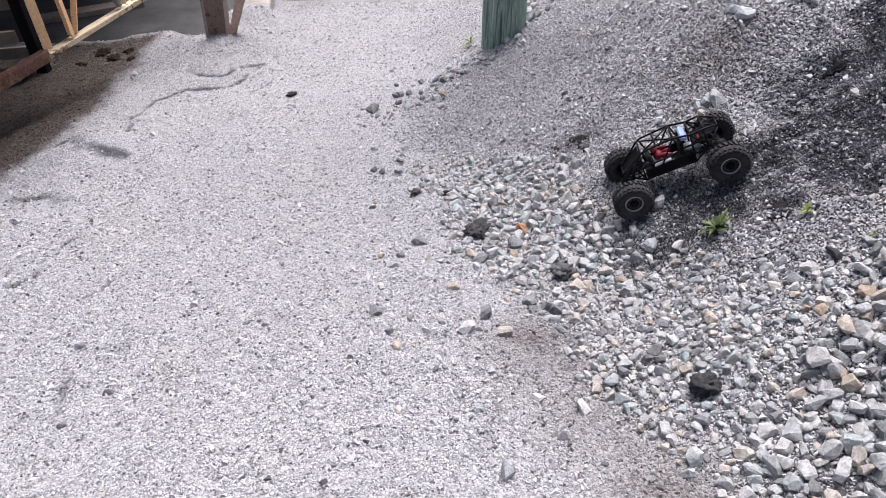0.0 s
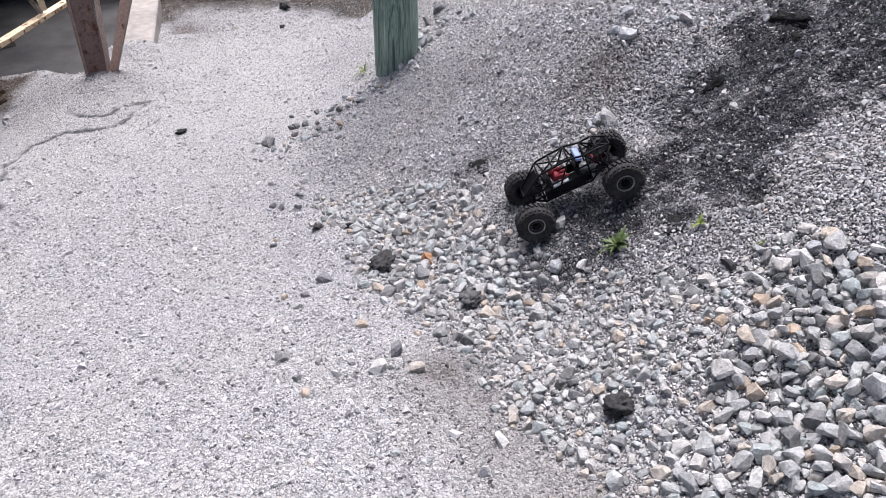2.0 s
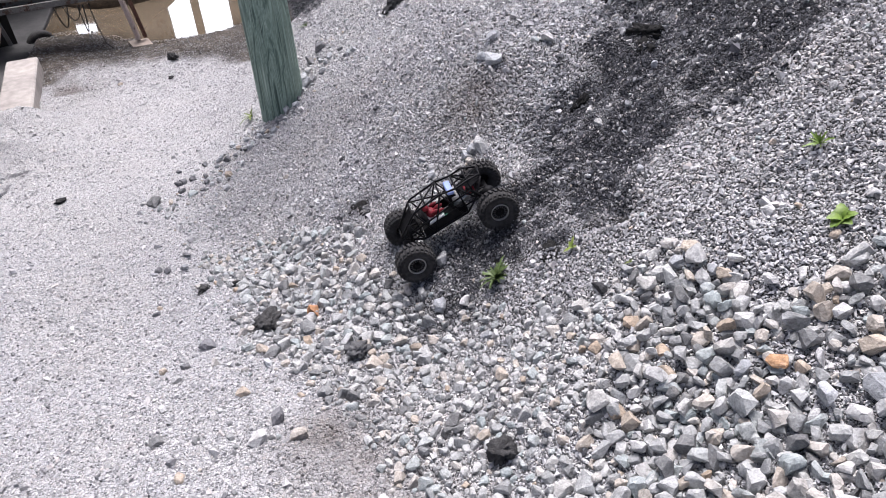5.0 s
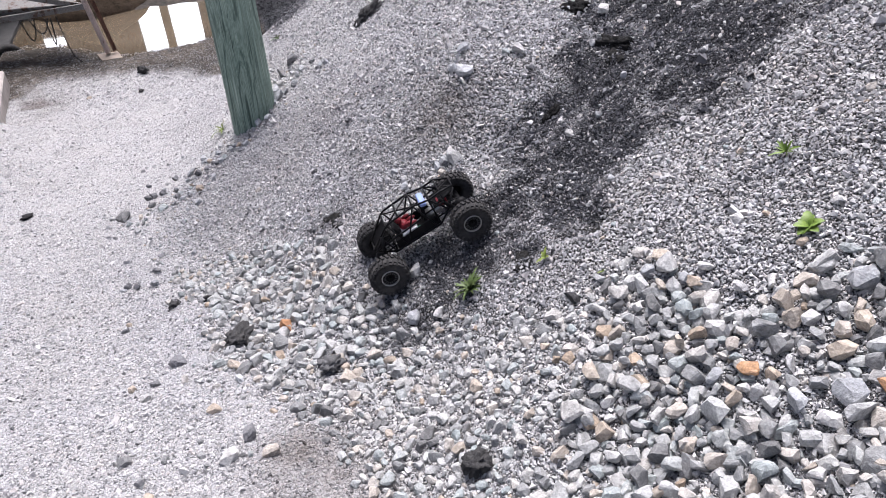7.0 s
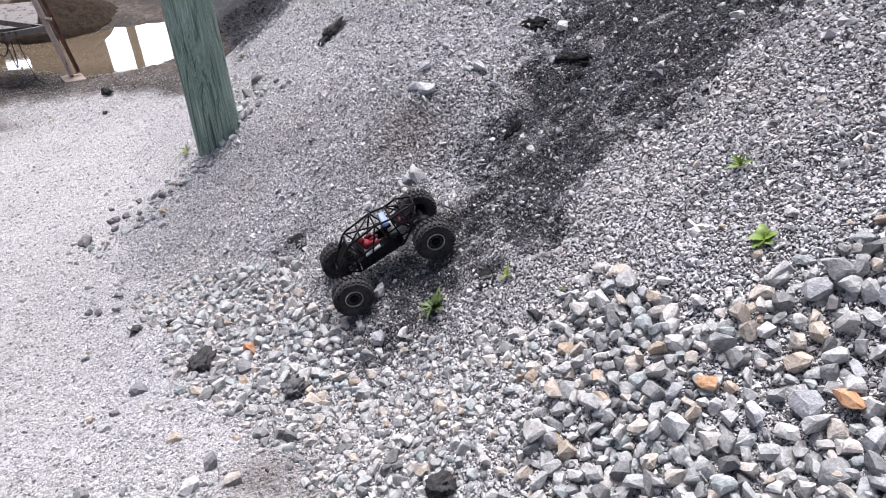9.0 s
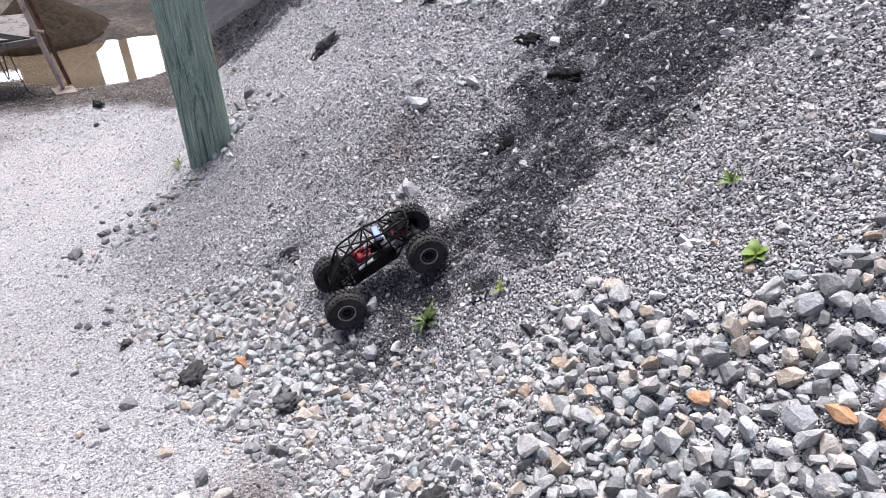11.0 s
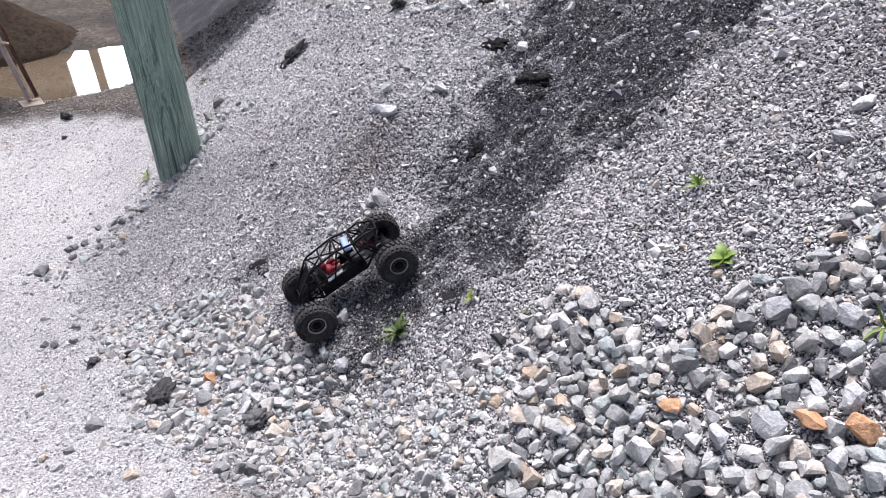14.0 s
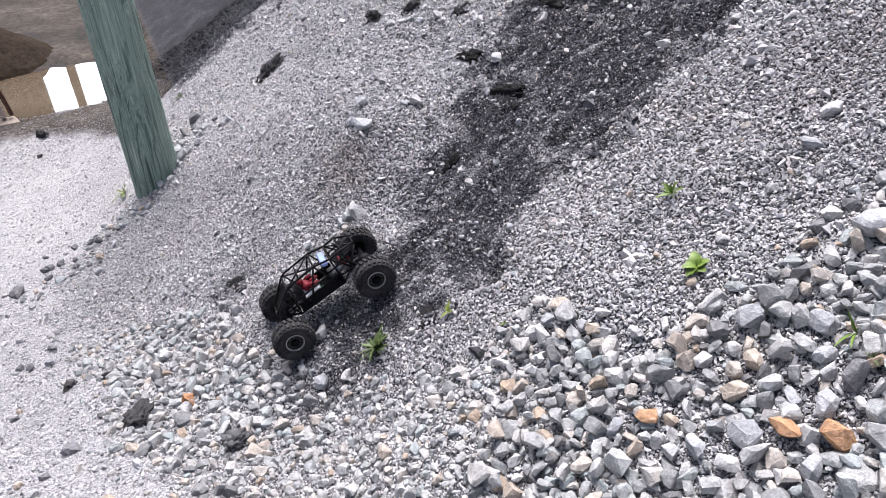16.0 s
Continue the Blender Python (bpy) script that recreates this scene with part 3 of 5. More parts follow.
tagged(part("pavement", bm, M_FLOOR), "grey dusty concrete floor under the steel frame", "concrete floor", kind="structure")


def shed():
    """A far open-sided shed; the puddle mirrors the sky in its openings."""
    root = thing("machine_shed", pose(0, 22, -1.1), "dark open shed beyond the puddle with a sky opening", "shed")
    for x0, x1, z0, z1, name in ((-16, -4.75, 0, 7.6, "wall"), (-3.6, -1.62, 0, 7.6, "wall"), (0.05, 14, 0, 7.6, "wall"),
                                 (-4.75, -3.6, 0, 4.05, "sill"), (-4.75, -3.6, 4.35, 7.6, "lintel"),
                                 (-1.62, 0.05, 0, 3.15, "sill"), (-1.62, 0.05, 5.7, 7.6, "lintel"), (-0.99, -0.76, 3.1, 5.75, "column")):
        part(name, box((x1 - x0, 0.25 if name != "column" else 0.3, z1 - z0), pose((x0 + x1) / 2, 0, (z0 + z1) / 2), 0.01), M_SHADE_STEEL if name != "column" else M_TAN_PAINT, root)
    part("capital", box((0.36, 0.34, 0.1), pose(-0.875, 0, 3.22), 0.01), M_TAN_PAINT, root)
    part("roof", box((31, 7, 0.2), pose(-1, 3.2, 7.8), 0.02), M_SHADE_STEEL, root)
    part("gable", box((0.9, 0.27, 0.5), pose(-1.45, 0, 5.55, 0, 33, 0), 0.01), M_SHADE_STEEL, root)


M_TAN_PAINT = plain("tan painted steel", (0.30, 0.24, 0.16), 0.7, vary=0.1, scale=5, bump=0.1)
shed()
# Glowing board added so that the puddle mirrors white shed openings.
n = Nodes("glowing sky board", 1.0)
n.color((0.8, 0.8, 0.8))
n.put(n.b, "Emission Color", (0.93, 0.97, 1.0))
n.put(n.b, "Emission Strength", 3.2)
tagged(part("backdrop", box((40, 0.2, 22), pose(-2, 70, 9)), n.mat), "glowing board standing for hazy sky behind the shed", "sky", kind="structure")


def dirt_pile():
    bm = bmesh.new()
    rings, sides = 22, 56
    rows = []
    for i in range(rings + 1):
        f = i / rings
        rows.append([])
        for k in range(sides):
            a = 2 * math.pi * k / sides
            r = 0.82 * f
            x, y = -1.05 + r * math.cos(a), 10.0 + r * math.sin(a) * 0.95
            wob = float(lumps(np.array([x]), np.array([y]), 4, 31)[0]) * 0.035 + float(lumps(np.array([x]), np.array([y]), 13, 32)[0]) * 0.014
            z = -1.06 + 0.60 * max(0.0, 1 - f) ** 1.05 - 0.05 * math.exp(-(f / 0.10) ** 2) + wob * (0.4 + f)
            rows[-1].append(bm.verts.new((x, y, z - (0.08 if i == rings else 0))))
    for a, b in zip(rows, rows[1:]):
        for k in range(sides):
            bm.faces.new((a[k], b[k], b[(k + 1) % sides], a[(k + 1) % sides]))
    bmesh.ops.remove_doubles(bm, verts=bm.verts, dist=0.0005)
    tagged(part("dirt_mound", bm, M_DIRT, smooth=True), "small heap of brown dirt beside the puddle", "dirt pile")


dirt_pile()


# ---- the timber pole ----
def timber_pole():
    cx, cy, base = 0.404, 4.283, -0.75
    bm = bmesh.new()
    sides, rows = 44, []
    for i in range(33):
        z = base + i * 0.17
        rows.append([])
        for k in range(sides):
            a = 2 * math.pi * k / sides
            r = 0.137 - 0.0035 * (z - base) + 0.0022 * math.sin(3 * a + 1.2) + 0.0014 * math.sin(7 * a + 0.6 * i)
            r += 0.0025 * math.sin(19 * a + 0.25 * math.sin(i * 0.7)) * (0.5 + 0.5 * math.sin(5 * a + i * 0.12))
            rows[-1].append(bm.verts.new((r * math.cos(a), r * math.sin(a), z - base)))
    for a, b in zip(rows, rows[1:]):
        for k in range(sides):
            bm.faces.new((a[k], a[(k + 1) % sides], b[(k + 1) % sides], b[k]))
    bm.faces.new(rows[-1])
    bm.faces.new(rows[0][::-1])
    ob = tagged(part("timber_pole", bm, M_POLE, smooth=True), "round green pressure-treated timber pole standing in gravel", "pole")
    ob.location = (cx, cy, base)


timber_pole()


# ---- steel frame on the track's edge ----
def beam(name, a, b, w, d, mat, root, label="", up=(0, 0, 1), bevel=0.003):
    """A bar of w by d between two points."""
    a, b = Vector(a), Vector(b)
    q = (b - a).to_track_quat("Z", "Y").to_matrix().to_4x4()
    return part(name, box((w, d, (b - a).length), Matrix.Translation((a + b) / 2) @ q, bevel), mat, root, label)


def angle_iron(name, a, b, w, mat, root, turn=0.0, label=""):
    """An L section between two points."""
    a, b = Vector(a), Vector(b)
    q = Matrix.Translation((a + b) / 2) @ (b - a).to_track_quat("Z", "Y").to_matrix().to_4x4() @ pose(0, 0, 0, 0, 0, turn)
    bm = bmesh.new()
    add_box(bm, (w, 0.008, (b - a).length), q, 0.002)
    add_box(bm, (0.008, w - 0.008, (b - a).length - 0.002), q @ pose(-w / 2 + 0.004, w / 2, 0), 0.002)
    return part(name, bm, mat, root, label)


def hopper_frame():
    root = thing("hopper_frame", pose(-2.4, 4.2, -0.35), "rusted cream and yellow steel truss frame over the track's edge", "steel frame")
    way = Vector((0.22, 0.67, 0)).normalized()

    def at(s, z):
        return Vector((0, 0, 0)) + way * s + Vector((0, 0, z))

    angle_iron("bottom_chord", at(-0.02, 0), at(1.85, 0), 0.06, M_CREAM, root, 180, "cream painted bar with rust patches")
    beam("end_chord", at(-1.4, -0.005), at(-0.03, -0.005), 0.055, 0.07, M_RUST, root, "brown rusted bar")
    part("bolt", lathe([(0.0, -0.04), (0.014, -0.04), (0.014, 0.0), (0.0, 0.0)], 10, "Z"), M_SHADE_STEEL, root).location = (0.02, 0.03, -0.03)
    angle_iron("post", at(0.0, 0.02), at(0.0, 1.35), 0.055, M_YELLOW, root, 200, "faded yellow post")
    angle_iron("post", at(0.21, 0.02), at(0.19, 1.35), 0.045, M_YELLOW, root, 200, "faded yellow post")
    angle_iron("brace", at(0.24, 0.02), at(0.62, 0.85), 0.05, M_YELLOW, root, 180, "faded yellow brace")
    angle_iron("post", at(0.74, 0.02), at(0.74, 1.35), 0.045, M_CREAM, root, 200)
    beam("brace", at(0.70, 0.02), at(0.30, 0.75), 0.035, 0.02, M_SHADE_STEEL, root)
    angle_iron("post", at(1.34, 0.02), at(1.34, 1.35), 0.045, M_CREAM, root, 200)
    beam("brace", at(1.30, 0.02), at(0.95, 0.75), 0.035, 0.02, M_SHADE_STEEL, root)
    # plates out of view, added overhead to shade the soil and floor
    part("deck", box((4.2, 2.25, 0.06), pose(-1.85, 0.0, 1.38), 0.005), M_SHADE_STEEL, root)
    part("deck", box((4.0, 4.2, 0.06), pose(-2.0, 3.5, 1.38), 0.005), M_SHADE_STEEL, root)
    # sheets added behind and beside to keep light out from below
    part("back_panel", box((4.0, 0.05, 2.3), pose(-1.25, 5.42, 0.33), 0.004), M_SHADE_STEEL, root, "dark steel sheet added to shade the floor")
    part("side_panel", box((0.05, 8.0, 2.4), pose(-2.9, 1.5, 0.36), 0.004), M_SHADE_STEEL, root, "dark steel sheet added to shade the floor")
    for x in (-2.5, 0.35):
        beam("corner_post", (x - 0.4, 5.2, -0.75), (x - 0.4, 5.2, 1.35), 0.12, 0.12, M_SHADE_STEEL, root)
    beam("corner_post", (-0.55, 0.8, -0.72), (-0.55, 0.8, 1.36), 0.08, 0.08, M_BLACK, root, "black steel post")
    for z, y in ((-0.02, 0.62), (-0.22, 0.5), (-0.42, 0.7)):
        beam("rail", (-2.2, y, z), (-0.62, y + 0.25, z), 0.03, 0.09, M_PLY, root, "dusty grey wooden rail")
    part("roller", lathe([(0.0, -0.12), (0.05, -0.12), (0.05, 0.12), (0.0, 0.12)], 18, "Y"), M_SHADE_STEEL, root).location = (-0.62, 0.62, -0.42)


hopper_frame()


def plate(a, b, c, d, thick):
    """A flat plate with the corners a, b (foot) and c, d (top)."""
    bm = bmesh.new()
    vs = [bm.verts.new(p) for p in (a, b, d, c)]
    bm.faces.new(vs)
    bmesh.ops.solidify(bm, geom=bm.faces[:], thickness=thick)
    bmesh.ops.recalc_face_normals(bm, faces=bm.faces)
    return bm


def steel_leg():
    """A rusted H-section leg whose brace meets it at the foot."""
    root = thing("steel_leg", pose(-1.66, 5.2, -0.80), "rusted brown H-section steel leg with a brace", "steel leg")
    z0, z1 = -0.12, 1.80
    # slopes of the edges against height
    part("web", plate((-0.085, 0.0, z0), (0.045, 0.03, z0), (0.02, 0.02, z1), (0.165, 0.05, z1), 0.012), M_WEB, root, "dusty brown rusted web")
    part("flange", plate((-0.088, -0.045, z0), (-0.088, 0.055, z0), (0.014, -0.04, z1), (0.014, 0.08, z1), 0.012), M_LEG, root)
    part("flange", plate((0.052, -0.06, z0), (0.052, 0.07, z0), (0.255, -0.05, z1), (0.255, 0.10, z1), 0.012), M_LEG, root)
    part("brace", plate((0.03, 0.02, 0.0), (0.085, 0.05, 0.0), (0.37, 0.03, 0.84), (0.46, 0.06, 0.84), 0.012), M_LEG, root)
    part("brace_flange", plate((0.078, -0.03, 0.0), (0.078, 0.06, 0.0), (0.455, -0.03, 0.84), (0.455, 0.08, 0.84), 0.012), M_LEG, root)


steel_leg()


def concrete_block():
    bm = box((0.27, 1.28, 0.30), Matrix(), 0.014)
    ob = tagged(part("concrete_block", bm, M_CONCRETE), "pale concrete block with chipped edges lying in gravel", "concrete block")
    ob.matrix_basis = pose(-1.650, 6.640, -1.005, 0, 0, 6)


concrete_block()
bm = box((0.95, 0.14, 0.05), Matrix(), 0.004)
tagged(part("plank", bm, M_PLY), "grey dusty wooden plank lying on the concrete floor", "plank").matrix_basis = pose(-3.2, 6.5, -1.005, 0, 0, 24)


# ---- conveyor frame by the puddle ----
def conveyor_frame():
    root = thing("conveyor_frame", pose(-0.75, 7.80, -1.0), "old steel conveyor frame with hanging black cables", "conveyor frame")
    foot, top = Vector((0.0, 0.0, 0.0)), Vector((-0.17, 0.03, 1.25))
    beam("leg", foot, top, 0.065, 0.035, M_LEG, root, "dusty tan-grey steel leg")
    angle_iron("leg_angle", foot + Vector((0.055, 0.012, 0.0)), top + Vector((0.055, 0.012, 0)), 0.04, M_RUST, root, 30, "rusty angle bar")
    part("strap", box((0.10, 0.06, 0.025), pose(-0.055, 0.01, 0.55, 0, 12, 0), 0.006), M_PLY, root, "pale tied strap")
    beam("bar", (-0.06, 0.0, 0.47), (-2.0, -0.02, 0.40), 0.03, 0.055, M_SHADE_STEEL, root)
    beam("bar", (-0.05, 0.03, 0.45), (-1.9, 0.06, 1.02), 0.03, 0.05, M_SHADE_STEEL, root)
    part("tray", box((1.9, 0.5, 0.03), pose(-1.1, 0.3, 0.56, 12, 2, 0), 0.004), M_SHADE_STEEL, root, "dusty grey tray")
    beam("rear_leg", (-1.25, 0.35, 0.0), (-1.42, 0.30, 1.2), 0.04, 0.04, M_SHADE_STEEL, root)
    for k, (x, drop, wide) in enumerate(((-0.60, 0.20, 0.12), (-0.50, 0.14, 0.16), (-0.42, 0.26, 0.05))):
        pts = [(x + wide * (i / 10 - 0.5), -0.04 - 0.01 * k, 0.42 - drop * (1 - (2 * i / 10 - 1) ** 2)) for i in range(11)]
        part("cable", tube(pts, 0.006, 6), M_CABLE, root)
    part("cable", tube([(-0.35, -0.03, 0.42), (-0.33, -0.05, 0.2), (-0.30, -0.05, 0.02), (-0.24, -0.08, -0.03)], 0.005, 6), M_CABLE, root)
    part("skirt", plate((-2.6, -0.1, -0.06), (-1.22, 0.48, -0.06), (-2.6, -0.1, 0.85), (-1.22, 0.48, 0.85), 0.01), M_CABLE, root, "black rubber skirt sheet")
    tyre = lathe([(0.06, -0.05), (0.13, -0.055), (0.15, -0.03), (0.15, 0.03), (0.13, 0.055), (0.06, 0.05)], 28)
    part("wheel", tyre, M_RUBBER, root, "black rubber wheel", True).matrix_basis = pose(-1.0, 0.50, -0.09, 0, 0, 25)


conveyor_frame()
bm = box((0.20, 0.15, 0.022), Matrix(), 0.003)
tagged(part("wooden_pad", bm, M_PLY), "square plywood pad under the conveyor leg", "board").matrix_basis = pose(-0.74, 7.76, lie(-0.74, 7.76) + 0.016, 8, 6, 20)


# ---- the model crawler ----
def tyre_bm(r, w):
    prof = [(0.029, -w * 0.40), (0.045, -w * 0.50), (0.058, -w * 0.47), (0.0635, -w * 0.36), (0.065, 0.0), (0.0635, w * 0.36), (0.058, w * 0.47), (0.045, w * 0.50), (0.029, w * 0.40)]
    return lathe([(a * r / 0.068, b) for a, b in prof], 36)


def crawler():
    d = Vector((0.291, -0.012, 0.158)).normalized()
    up = Vector((-0.50, 0.05, 0.86))
    left = up.cross(d).normalized()
    up = d.cross(left)
    mid = (Vector((0.663, 2.0, 0.062)) + Vector((0.954, 1.988, 0.22))) / 2 + left * 0.108
    m = Matrix((d, left, up)).transposed().to_4x4()
    m.translation = mid
    root = thing("model_crawler", m, "black radio-controlled rock crawler with tube cage climbing the gravel", "toy car")
    r, w = 0.067, 0.054
    tyre_me = tread_me = None
    wheels = ((-0.165, -0.108, 0), (0.165, -0.108, 0), (-0.165, 0.108, 0.004), (0.165, 0.108, -0.004))
    made = []
    bm_t = tyre_bm(r, w)
    lug = bmesh.new()
    for k in range(26):
        a = 2 * math.pi * k / 26
        for side in (-1, 1):
            b = a + (0.12 if side > 0 else 0.0)
            add_box(lug, (0.0105, 0.019, 0.0085), pose(0, 0, 0, 0, -math.degrees(b), 0) @ pose(r - 0.0035, side * 0.0135, 0, 18 * side, 0, 0))
            add_box(lug, (0.013, 0.006, 0.0095), pose(0, 0, 0, 0, -math.degrees(b + 0.06), 0) @ pose(r - 0.009, side * 0.0255, 0, 0, 0, 28 * side))
    ring = lathe([(0.0275, -0.003), (0.031, -0.003), (0.031, 0.004), (0.0275, 0.004)], 32)
    dish = lathe([(0.0, 0.010), (0.026, 0.006), (0.028, 0.0), (0.028, 0.014), (0.0, 0.016)], 24, closed=False)
    for x, y, z in wheels:
        side = -1 if y < 0 else 1
        flip = pose(x, y, z, 0, 0, 0 if side < 0 else 180)
        if not made:
            t = part("wheel", bm_t, M_RUBBER, root, "", True)
            lg = part("tread", lug, M_RUBBER, t)
            rg = part("beadlock_ring", ring, M_STEEL, t, "silver beadlock ring", True)
            rg.location = (0, -w * 0.40, 0)
            ds = part("rim", dish, M_BLACK, t, "black rim dish")
            ds.location = (0, -w * 0.36, 0)
            sp = bmesh.new()
            for k in range(8):
                a = 2 * math.pi * k / 8
                add_box(sp, (0.0105, 0.003, 0.0032), pose(0, 0, 0, 0, -math.degrees(a) + 12, 0) @ pose(0.0205, 0, 0), 0.0008)
                add_box(sp, (0.0105, 0.003, 0.0032), pose(0, 0, 0, 0, -math.degrees(a) - 12, 0) @ pose(0.0205, 0, 0), 0.0008)
            s = part("spokes", sp, M_SPOKE, t, "grey metal spokes")
            s.location = (0, -w * 0.375, 0)
            hub = part("hub", lathe([(0.0, -0.006), (0.006, -0.006), (0.0065, 0.004), (0.0, 0.004)], 6), M_BLACK, t)
            hub.location = (0, -w * 0.37, 0)
            t.matrix_basis = flip
            made = [t, lg, rg, ds, s, hub]
        else:
            t = made[0].copy()
            scene.collection.objects.link(t)
            t.parent = root
            t.matrix_basis = flip @ pose(0, 0, 0, 0, 23, 0)
            for c in made[1:]:
                o = c.copy()
                scene.collection.objects.link(o)
                o.parent = t
    # cage, two sides and the cross tubes
    low = [(-0.165, 0.055), (-0.10, 0.022), (0.075, 0.016), (0.125, 0.05), (0.175, 0.098)]
    high = [(-0.165, 0.062), (-0.085, 0.122), (-0.07, 0.128), (0.03, 0.132), (0.085, 0.118), (0.13, 0.120), (0.175, 0.104)]
    for side in (-1, 1):
        wl, wh = 0.052 * side, 0.043 * side
        part("lower_rail", tube([(x, wl * (0.6 if abs(x) > 0.15 else 1), z) for x, z in low], 0.0036, 8), M_TUBE, root, "", True)
        part("upper_rail", tube([(x, wh * (0.6 if abs(x) > 0.15 else 1), z) for x, z in high], 0.0036, 8), M_TUBE, root, "", True)
        for a, b in (((-0.078, 0.125), (-0.055, 0.02)), ((0.03, 0.132), (0.06, 0.017)), ((0.03, 0.132), (-0.055, 0.02)), ((0.085, 0.118), (0.075, 0.016)),
                     ((0.085, 0.118), (0.125, 0.05)), ((0.13, 0.12), (0.125, 0.05)), ((-0.12, 0.096), (-0.10, 0.022)), ((-0.165, 0.06), (0.03, 0.078)), ((0.03, 0.078), (0.125, 0.085))):
            part("brace_tube", tube([(a[0], wh, a[1]), (b[0], wl, b[1])], 0.003, 6), M_TUBE, root, "", True)
    for x, z, wd in ((-0.165, 0.06, 0.028), (-0.085, 0.122, 0.043), (-0.03, 0.13, 0.043), (0.03, 0.132, 0.043), (0.085, 0.118, 0.043), (0.13, 0.12, 0.043), (0.175, 0.101, 0.026), (-0.10, 0.022, 0.052), (0.075, 0.016, 0.052)):
        part("cross_tube", tube([(x, -wd, z), (x, wd, z)], 0.0032, 6), M_TUBE, root, "", True)
    for a, b in (((-0.085, -0.043, 0.122), (0.03, 0.043, 0.132)), ((-0.085, 0.043, 0.122), (0.03, -0.043, 0.132)), ((0.085, -0.043, 0.118), (0.175, 0.026, 0.101)), ((0.085, 0.043, 0.118), (0.175, -0.026, 0.101))):
        part("brace_tube", tube([a, b], 0.0028, 6), M_TUBE, root, "", True)
    part("skid_plate", box((0.17, 0.085, 0.006), pose(-0.01, 0, 0.016), 0.002), M_BLACK, root)
    part("body_panel", box((0.085, 0.078, 0.004), pose(-0.125, 0, 0.082, 0, -37, 0), 0.001), M_BLACK, root, "black bonnet panel")
    part("body_panel", box((0.09, 0.07, 0.004), pose(0.13, 0, 0.085, 0, -10, 0), 0.001), M_BLACK, root)
    for side in (-1, 1):
        part("side_panel", box((0.15, 0.003, 0.034), pose(-0.012, 0.047 * side, 0.036), 0.001), M_BLACK, root)
    part("rear_plate", box((0.004, 0.07, 0.055), pose(-0.095, 0, 0.06, 0, 10, 0), 0.001), M_BLACK, root)
    part("dashboard", box((0.012, 0.08, 0.05), pose(0.045, 0, 0.075, 0, 15, 0), 0.002), M_BLACK, root)
    part("battery", box((0.022, 0.074, 0.014), pose(0.062, -0.004, 0.110, 0, 20, 0), 0.003), M_BLUE, root, "pale blue labelled battery")
    part("servo", box((0.034, 0.026, 0.024), pose(0.118, -0.016, 0.07, 0, 10, 0), 0.002), M_DARKRED, root, "dark red servo")
    part("receiver", box((0.024, 0.016, 0.018), pose(0.0, -0.034, 0.034), 0.002), M_GREEN, root, "green electronics box")
    part("motor", lathe([(0.0, -0.03), (0.016, -0.03), (0.018, -0.026), (0.018, 0.026), (0.016, 0.03), (0.0, 0.03)], 18), M_STEEL, root, "", True).matrix_basis = pose(0.075, 0, 0.045, 0, 0, 90)
    # the seated doll, a plain shape
    bm = bmesh.new()
    for p, s in (((-0.035, -0.008, 0.070), (0.022, 0.026, 0.022)), ((-0.042, -0.008, 0.097), (0.0155, 0.0155, 0.016)), ((-0.008, -0.022, 0.064), (0.026, 0.010, 0.010)), ((-0.008, 0.008, 0.064), (0.026, 0.010, 0.010)),
                 ((-0.018, -0.030, 0.078), (0.020, 0.008, 0.008)), ((-0.018, 0.016, 0.078), (0.020, 0.008, 0.008))):
        bmesh.ops.create_icosphere(bm, subdivisions=2, radius=1.0, matrix=Matrix.Translation(p) @ Matrix.Diagonal((*(0.8 * c for c in s), 1)))
    part("doll", bm, M_RED, root, "small red doll in the seat", True)
    part("seat", box((0.06, 0.062, 0.010), pose(-0.028, -0.008, 0.050), 0.003), M_WHITE, root, "white seat edge")
    part("seat_back", box((0.010, 0.060, 0.05), pose(-0.064, -0.008, 0.074, 0, -14, 0), 0.003), M_BLACK, root)
    for x in (-0.165, 0.165):
        part("axle", tube([(x, -0.085, 0), (x, -0.02, 0), (x, 0.02, 0), (x, 0.085, 0)], 0.0085, 10), M_BLACK, root, "", True)
        bm = bmesh.new()
        bmesh.ops.create_icosphere(bm, subdivisions=2, radius=1.0, matrix=pose(x, 0.012, 0) @ Matrix.Diagonal((0.024, 0.020, 0.020, 1)))
        part("gear_housing", bm, M_BLACK, root, "", True)
        s = 1 if x > 0 else -1
        for y in (-0.05, 0.05):
            part("link", tube([(x - 0.01 * s, y, -0.006), (0.05 * s, y * 0.6, 0.014)], 0.003, 6), M_STEEL, root, "silver suspension link", True)
            part("upper_link", tube([(x, y * 0.4, 0.018), (0.06 * s, y * 0.7, 0.035)], 0.0028, 6), M_BLACK, root, "", True)
            sh = bmesh.new()
            a, b = Vector((x - 0.008 * s, y * 1.12, 0.004)), Vector((0.115 * s, y * 0.86, 0.098))
            add_tube(sh, [a, a.lerp(b, 0.45)], 0.0025, 8)
            add_tube(sh, [a.lerp(b, 0.40), b], 0.0058, 10)
            for k in range(7):
                c = a.lerp(b, 0.12 + k * 0.075)
                add_tube(sh, [c, c + (b - a).normalized() * 0.0022], 0.0072, 10)
            part("shock", sh, M_BLACK, root, "black coil-over shock", True)


crawler()


